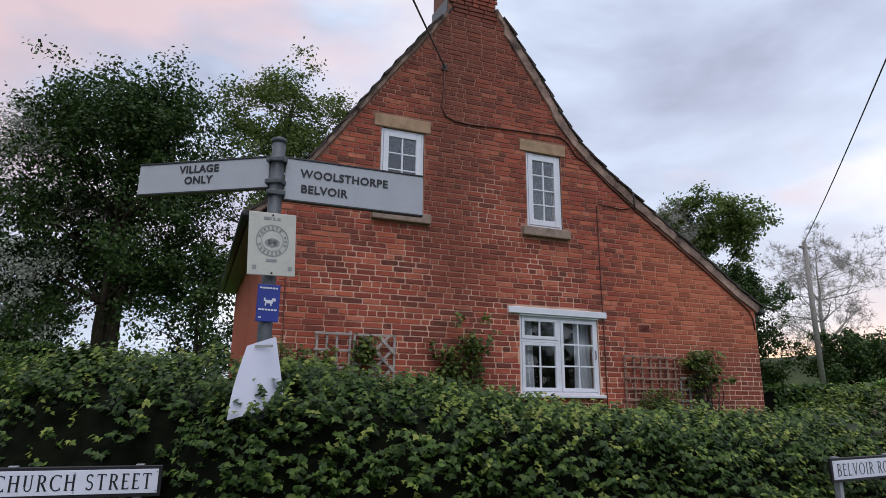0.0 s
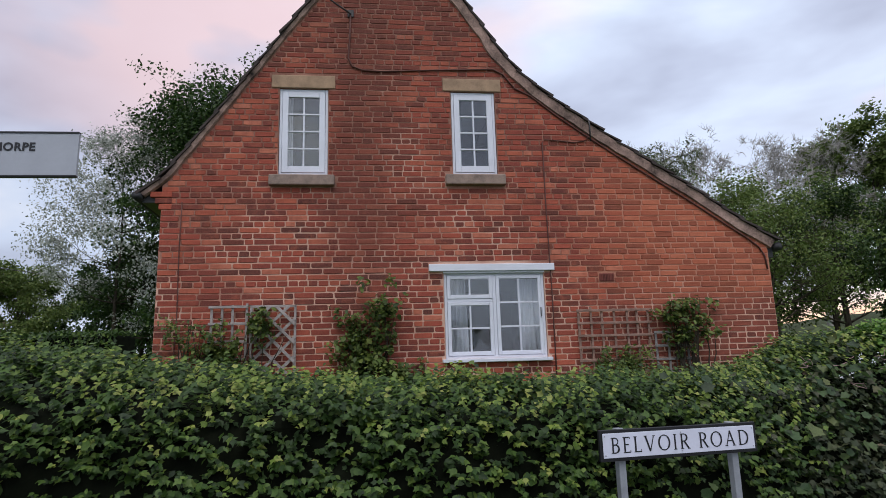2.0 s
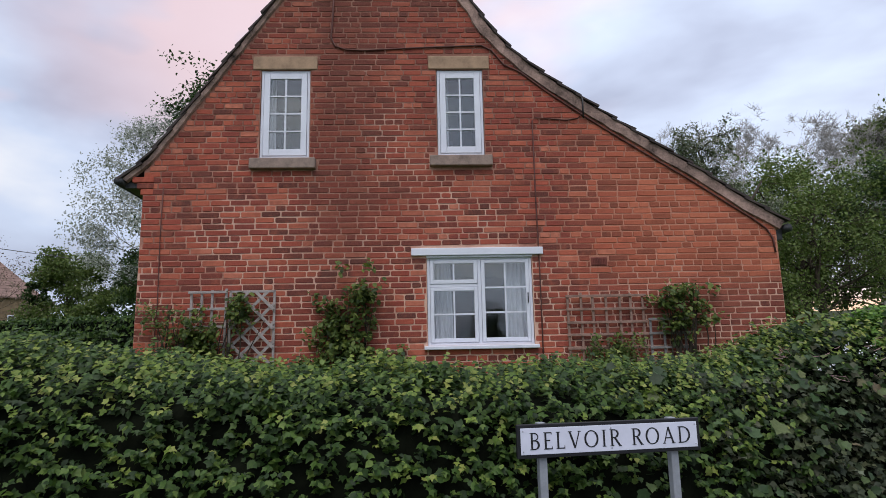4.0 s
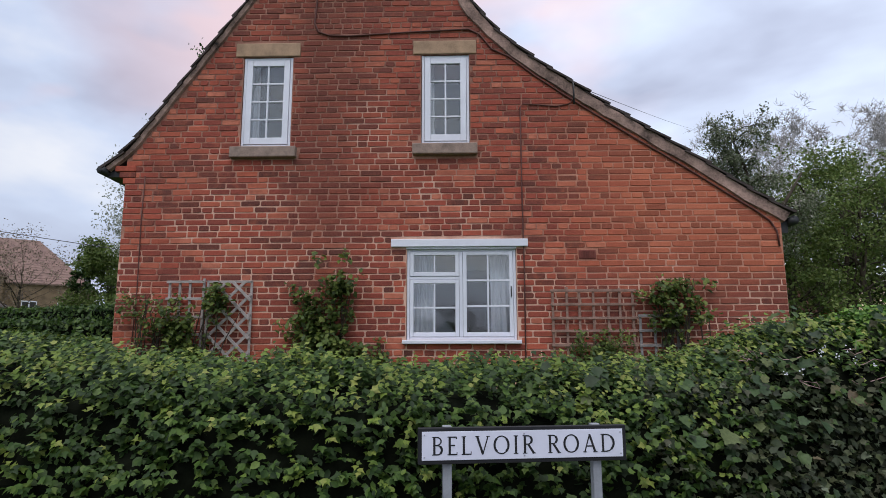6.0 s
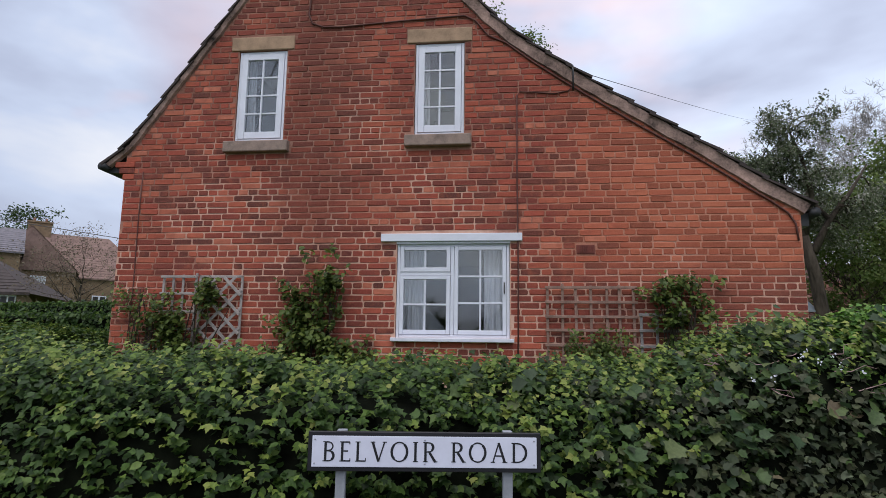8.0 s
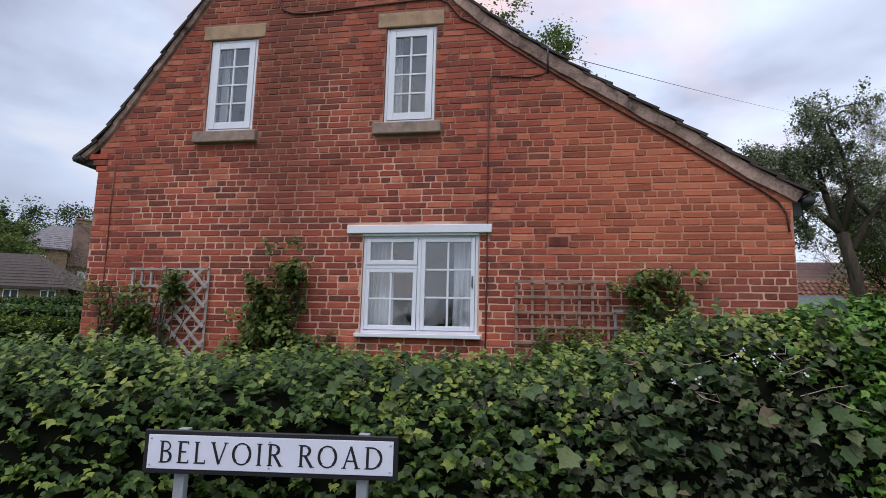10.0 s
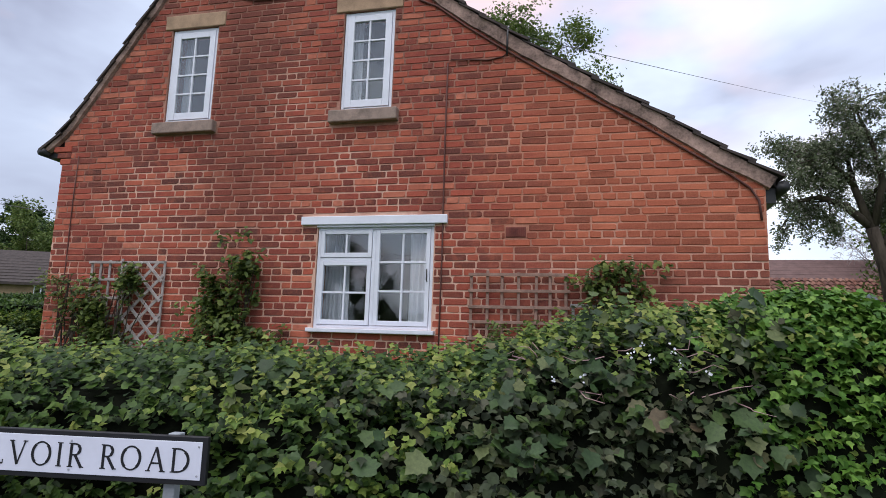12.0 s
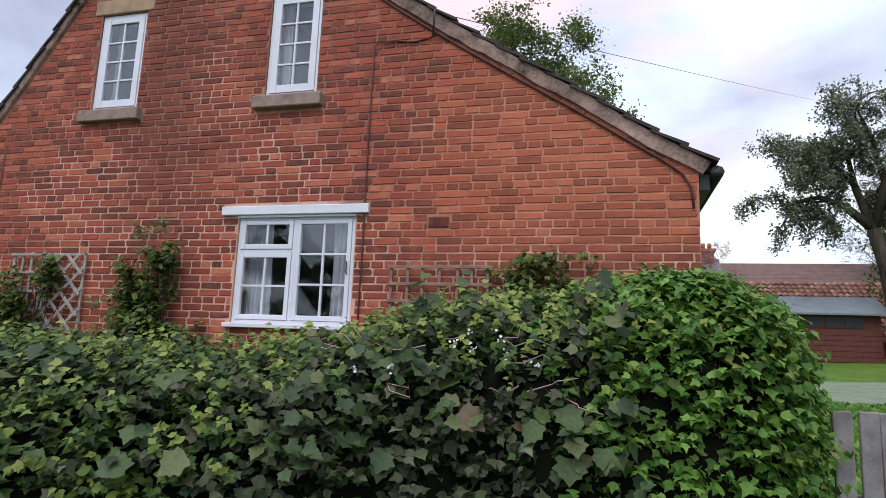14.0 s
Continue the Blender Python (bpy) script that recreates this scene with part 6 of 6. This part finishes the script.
def diamond():
    t = thing("trellis", "pale diamond trellis leaning on the brick wall", "trellis", "wall trellises")
    t.matrix_basis = ALONG_WALL
    x0, x1, z0, z1, y = 2.02, 2.52, 0.95, 2.28, WALL_Y - 0.04
    for a, b in (((x0, z0), (x0, z1)), ((x1, z0), (x1, z1)), ((x0, z1), (x1, z1)), ((x0, z0), (x1, z0))):
        box_part("frame_bar", (min(a[0], b[0]) - 0.014, y - 0.008, min(a[1], b[1]) - 0.014), (max(a[0], b[0]) + 0.014, y + 0.008, max(a[1], b[1]) + 0.014), WOOD_PALE, t, "", 0.003)
    step = 0.215
    w, h = x1 - x0, z1 - z0
    for sgn in (1, -1):
        k = -h
        while k < w:
            # line x = x0 + k + s, z = z0 + s (or mirrored), clipped to the frame
            s0, s1 = max(0, -k), min(h, w - k)
            if s1 - s0 > 0.05:
                a, b = (k + s0, s0), (k + s1, s1)
                if sgn < 0:
                    a, b = (w - a[0], a[1]), (w - b[0], b[1])
                L = math.hypot(b[0] - a[0], b[1] - a[1])
                ang = math.degrees(math.atan2(b[1] - a[1], b[0] - a[0]))
                box_part("lath", (0, -0.005, -0.017), (L, 0.005, 0.017), WOOD_PALE, t, "", 0.002).matrix_basis = pose(x0 + a[0], y - 0.014 * (1 if sgn > 0 else 2), z0 + a[1], 0, -ang, 0)
            k += step
    return t


diamond()


def climber(label, blobs, n, size, seed, mat=LEAF_CLIMB, stems=6):
    """A wall shrub: stems from the ground and leaves in blobs (x, z, radius x, radius z)."""
    r = np.random.default_rng(seed)
    c = thing("wall_shrub", label, "shrub", "climbing plants")
    c.matrix_basis = ALONG_WALL
    v, f = [], []
    bx = sum(b[0] for b in blobs) / len(blobs)
    for b in blobs:
        for k in range(stems):
            tx, tz = b[0] + r.normal(0, b[2] * 0.6), b[1] + r.uniform(-0.5, 0.9) * b[3]
            sx = bx + r.normal(0, 0.12)
            pts = [(sx, WALL_Y - 0.15, 0.5), (sx + (tx - sx) * 0.3 + r.normal(0, 0.04), WALL_Y - 0.14, 0.5 + (tz - 0.5) * 0.4), (sx + (tx - sx) * 0.75 + r.normal(0, 0.05), WALL_Y - 0.11, 0.5 + (tz - 0.5) * 0.75), (tx, WALL_Y - 0.12, tz)]
            tube(v, f, pts, [0.012, 0.01, 0.007, 0.003], 4)
    tagged(mesh_part("stem", v, f, BARK, c), kind="stuff")
    P = []
    for b in blobs:
        m = int(n * b[2] * b[3] / sum(q[2] * q[3] for q in blobs))
        cl_n = max(4, m // 14)
        cc = np.stack([r.normal(b[0], b[2] * 0.55, cl_n), np.abs(r.normal(0, 0.11, cl_n)), r.normal(b[1], b[3] * 0.55, cl_n)], 1)
        q = cc[r.integers(0, cl_n, m)] + r.normal(0, 0.04, (m, 3))
        q[:, 1] = WALL_Y - 0.04 - np.abs(q[:, 1]) * 1.2
        P.append(q)
    P = np.concatenate(P)
    P = P[P[:, 2] > 0.7]
    scatter("leaves", OVATE, P, np.tile((0, -0.35, 0.9), (len(P), 1)), r.uniform(0.6, 1.2, len(P)) * size, mat, c, "", 0.5, 0.7, np.tile((0, -1.0, 0), (len(P), 1)))


climber("leafy green climber trained up the brick wall", [(3.20, 1.95, 0.17, 0.30), (3.56, 2.20, 0.16, 0.26), (3.42, 1.65, 0.30, 0.28), (3.75, 1.42, 0.36, 0.15), (3.05, 1.42, 0.22, 0.16)], 2300, 0.078, 61)
climber("green shrub grown over the pale trellis", [(2.12, 2.02, 0.17, 0.17), (1.72, 1.72, 0.22, 0.25), (1.90, 1.48, 0.24, 0.2)], 1300, 0.07, 62)
climber("thin straggling climber at the corner of the house", [(1.25, 2.0, 0.22, 0.15), (1.45, 1.75, 0.2, 0.2)], 420, 0.055, 63, stems=9)
climber("green rose spreading above the grey trellis", [(7.30, 2.20, 0.26, 0.10), (7.08, 2.06, 0.18, 0.10), (7.45, 1.95, 0.18, 0.13), (7.22, 1.80, 0.2, 0.14)], 760, 0.075, 64)
climber("low dark shrub at the foot of the brown trellis", [(6.35, 1.42, 0.26, 0.20), (6.55, 1.52, 0.15, 0.15)], 1300, 0.05, 65)


def lawn():
    n = 16000
    x, y = rng.uniform(8.9, 19, n), 6 + 6.5 * rng.random(n)
    p = np.stack([x, y, [ground_z(a, b) + 0.02 for a, b in zip(x, y)]], 1)
    tagged(scatter("lawn_grass", CARD, p, np.tile((0.0, -1.0, 0.2), (n, 1)), rng.uniform(0.05, 0.10, n), LEAF_BRIGHT, None, "", -1.5, 0.6), "mown green garden lawn", "grass", kind="stuff")


lawn()


# ---------------------------------------------------------------- bricks of the gable, last
COURSE, PITCH, JOINT = 0.0722, 0.246, 0.0105


def brick_shape(L, H, r, fresh):
    """A worn brick face: corners chipped, rim set back, face proud and uneven. Local: x along, z up, y=0 at the joint's depth, -y to the road."""
    j = lambda a: float(r.uniform(-a, a))
    out_y = -0.0135 + j(0.002)
    wear = float(r.uniform(0.4, 1.0)) ** 2
    c = [(min(0.25 * L, 0.004 + 0.020 * wear * float(r.random())), 0.003 + 0.014 * wear * float(r.random())) for k in range(4)]
    ring = [(c[0][0], 0), (L - c[1][0], 0), (L, c[1][1]), (L, H - c[2][1]), (L - c[2][0], H), (c[3][0], H), (0, H - c[3][1]), (0, c[0][1])]
    ring = [(x + j(0.0025), z + j(0.0025)) for x, z in ring]
    mx, mz, b = L / 2, H / 2, 0.0065
    face = [(mx + (x - mx) * (1 - b / mx), mz + (z - mz) * (1 - b * 0.75 / mz)) for x, z in ring]
    v = [(x, 0.004, z) for x, z in ring] + [(x, -0.005, z) for x, z in ring] + [(x + j(0.001), out_y + j(0.0015), z + j(0.001)) for x, z in face]
    f = [(k + i, k + (i + 1) % 8, k + 8 + (i + 1) % 8, k + 8 + i) for k in (0, 8) for i in range(8)]
    f.append(tuple(range(16, 24)))
    return v, f


def lay_bricks():
    r = np.random.default_rng(99)
    shapes = {}
    for kind, L in (("stretcher", PITCH - JOINT), ("header", PITCH / 2 - JOINT)):
        for k in range(8):
            v, f = brick_shape(L, COURSE - JOINT, r, True)
            me = bpy.data.meshes.new("brick")
            me.from_pydata(v, [], f)
            me.materials.append(BRICK_ONE)
            shapes[kind, k] = me
    V, F = [], []
    single = 0
    row = 0
    z = 1.22
    holes = [(a - (0.10 if k == "upper" else 0), b + (0.085 if k == "upper" else 0), d + 0.004, d + 0.178) for k, a, b, c, d in WINDOWS if k == "upper"]
    holes += [(a - 0.10, b + 0.085, c - 0.145, c - 0.004) for k, a, b, c, d in WINDOWS if k == "upper"]
    holes += [(a - 0.004, b + 0.004, c - 0.006, d + 0.004) for k, a, b, c, d in WINDOWS]
    holes += [(4.105, 5.675, 2.677, 2.765), (6.25, 6.455, 2.525, 2.637), (4.245, 5.58, 1.573, 1.614)]
    while z < 8.85:
        h = COURSE - JOINT
        header_row = row % 5 == 3 and r.random() < 0.8
        x = X0 - r.uniform(0, PITCH)
        while x < X1:
            kind = "header" if header_row or r.random() < 0.16 else "stretcher"
            stretch = r.uniform(0.90, 1.08)
            L = (PITCH / 2 if kind == "header" else PITCH) * stretch - JOINT
            segs = [(max(x, X0), min(x + L, X1))]
            zm = z + h / 2
            for a, b, c, d in holes:
                if z + h > c + 0.012 and z < d - 0.012:
                    nxt = []
                    for s0, s1 in segs:
                        if s1 <= a or s0 >= b:
                            nxt.append((s0, s1))
                        else:
                            nxt += [(s0, a - 0.004)] if s0 < a else []
                            nxt += [(b + 0.004, s1)] if s1 > b else []
                    segs = nxt
            for s0, s1 in segs:
                if s1 - s0 < 0.03:
                    continue
                lim = 7.0
                for e in (s0, s1):
                    top = 8.85 if CHIM[0] <= e <= CHIM[1] else verge_z(e, 0.125)
                    lim = top if e == s0 else min(lim, top)
                if z + h > lim:
                    # trim to the slope
                    if z + h * 0.5 > lim and not (CHIM[0] < (s0 + s1) / 2 < CHIM[1]):
                        good = [s0 + (s1 - s0) * i / 12 for i in range(13) if verge_z(s0 + (s1 - s0) * i / 12, 0.125) > z + h * 0.6]
                        if len(good) < 3:
                            continue
                        s0, s1 = good[0], good[-1]
                if z > 7.0 and (s0 < CHIM[0] or s1 > CHIM[1]):
                    s0, s1 = max(s0, CHIM[0]), min(s1, CHIM[1])
                    if s1 - s0 < 0.03:
                        continue
                whole = abs((s1 - s0) - L) < 1e-6
                zz = z + 0.010 * noise.noise((s0 * 0.6, z * 0.7, 0)) + r.uniform(-0.0015, 0.0015)
                if whole and single < 300 and 2.95 < s0 and s1 < 6.3 and 1.42 < z < 3.1:
                    ob = new("brick", shapes[kind, int(r.integers(0, 8))])
                    ob.parent = gable
                    ob.location = (s0, WALL_Y + 0.0115, zz)
                    ob.scale.x = L / ((PITCH / 2 if kind == "header" else PITCH) - JOINT)
                    single += 1
                else:
                    v, f = brick_shape(s1 - s0, h, r, True)
                    k = len(V)
                    V += [(s0 + a, WALL_Y + 0.0115 + b, zz + c) for a, b, c in v]
                    F += [tuple(k + i for i in ff) for ff in f]
            x += L + JOINT
        z += COURSE
        row += 1
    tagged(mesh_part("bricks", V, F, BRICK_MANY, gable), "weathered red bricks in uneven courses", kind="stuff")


lay_bricks()
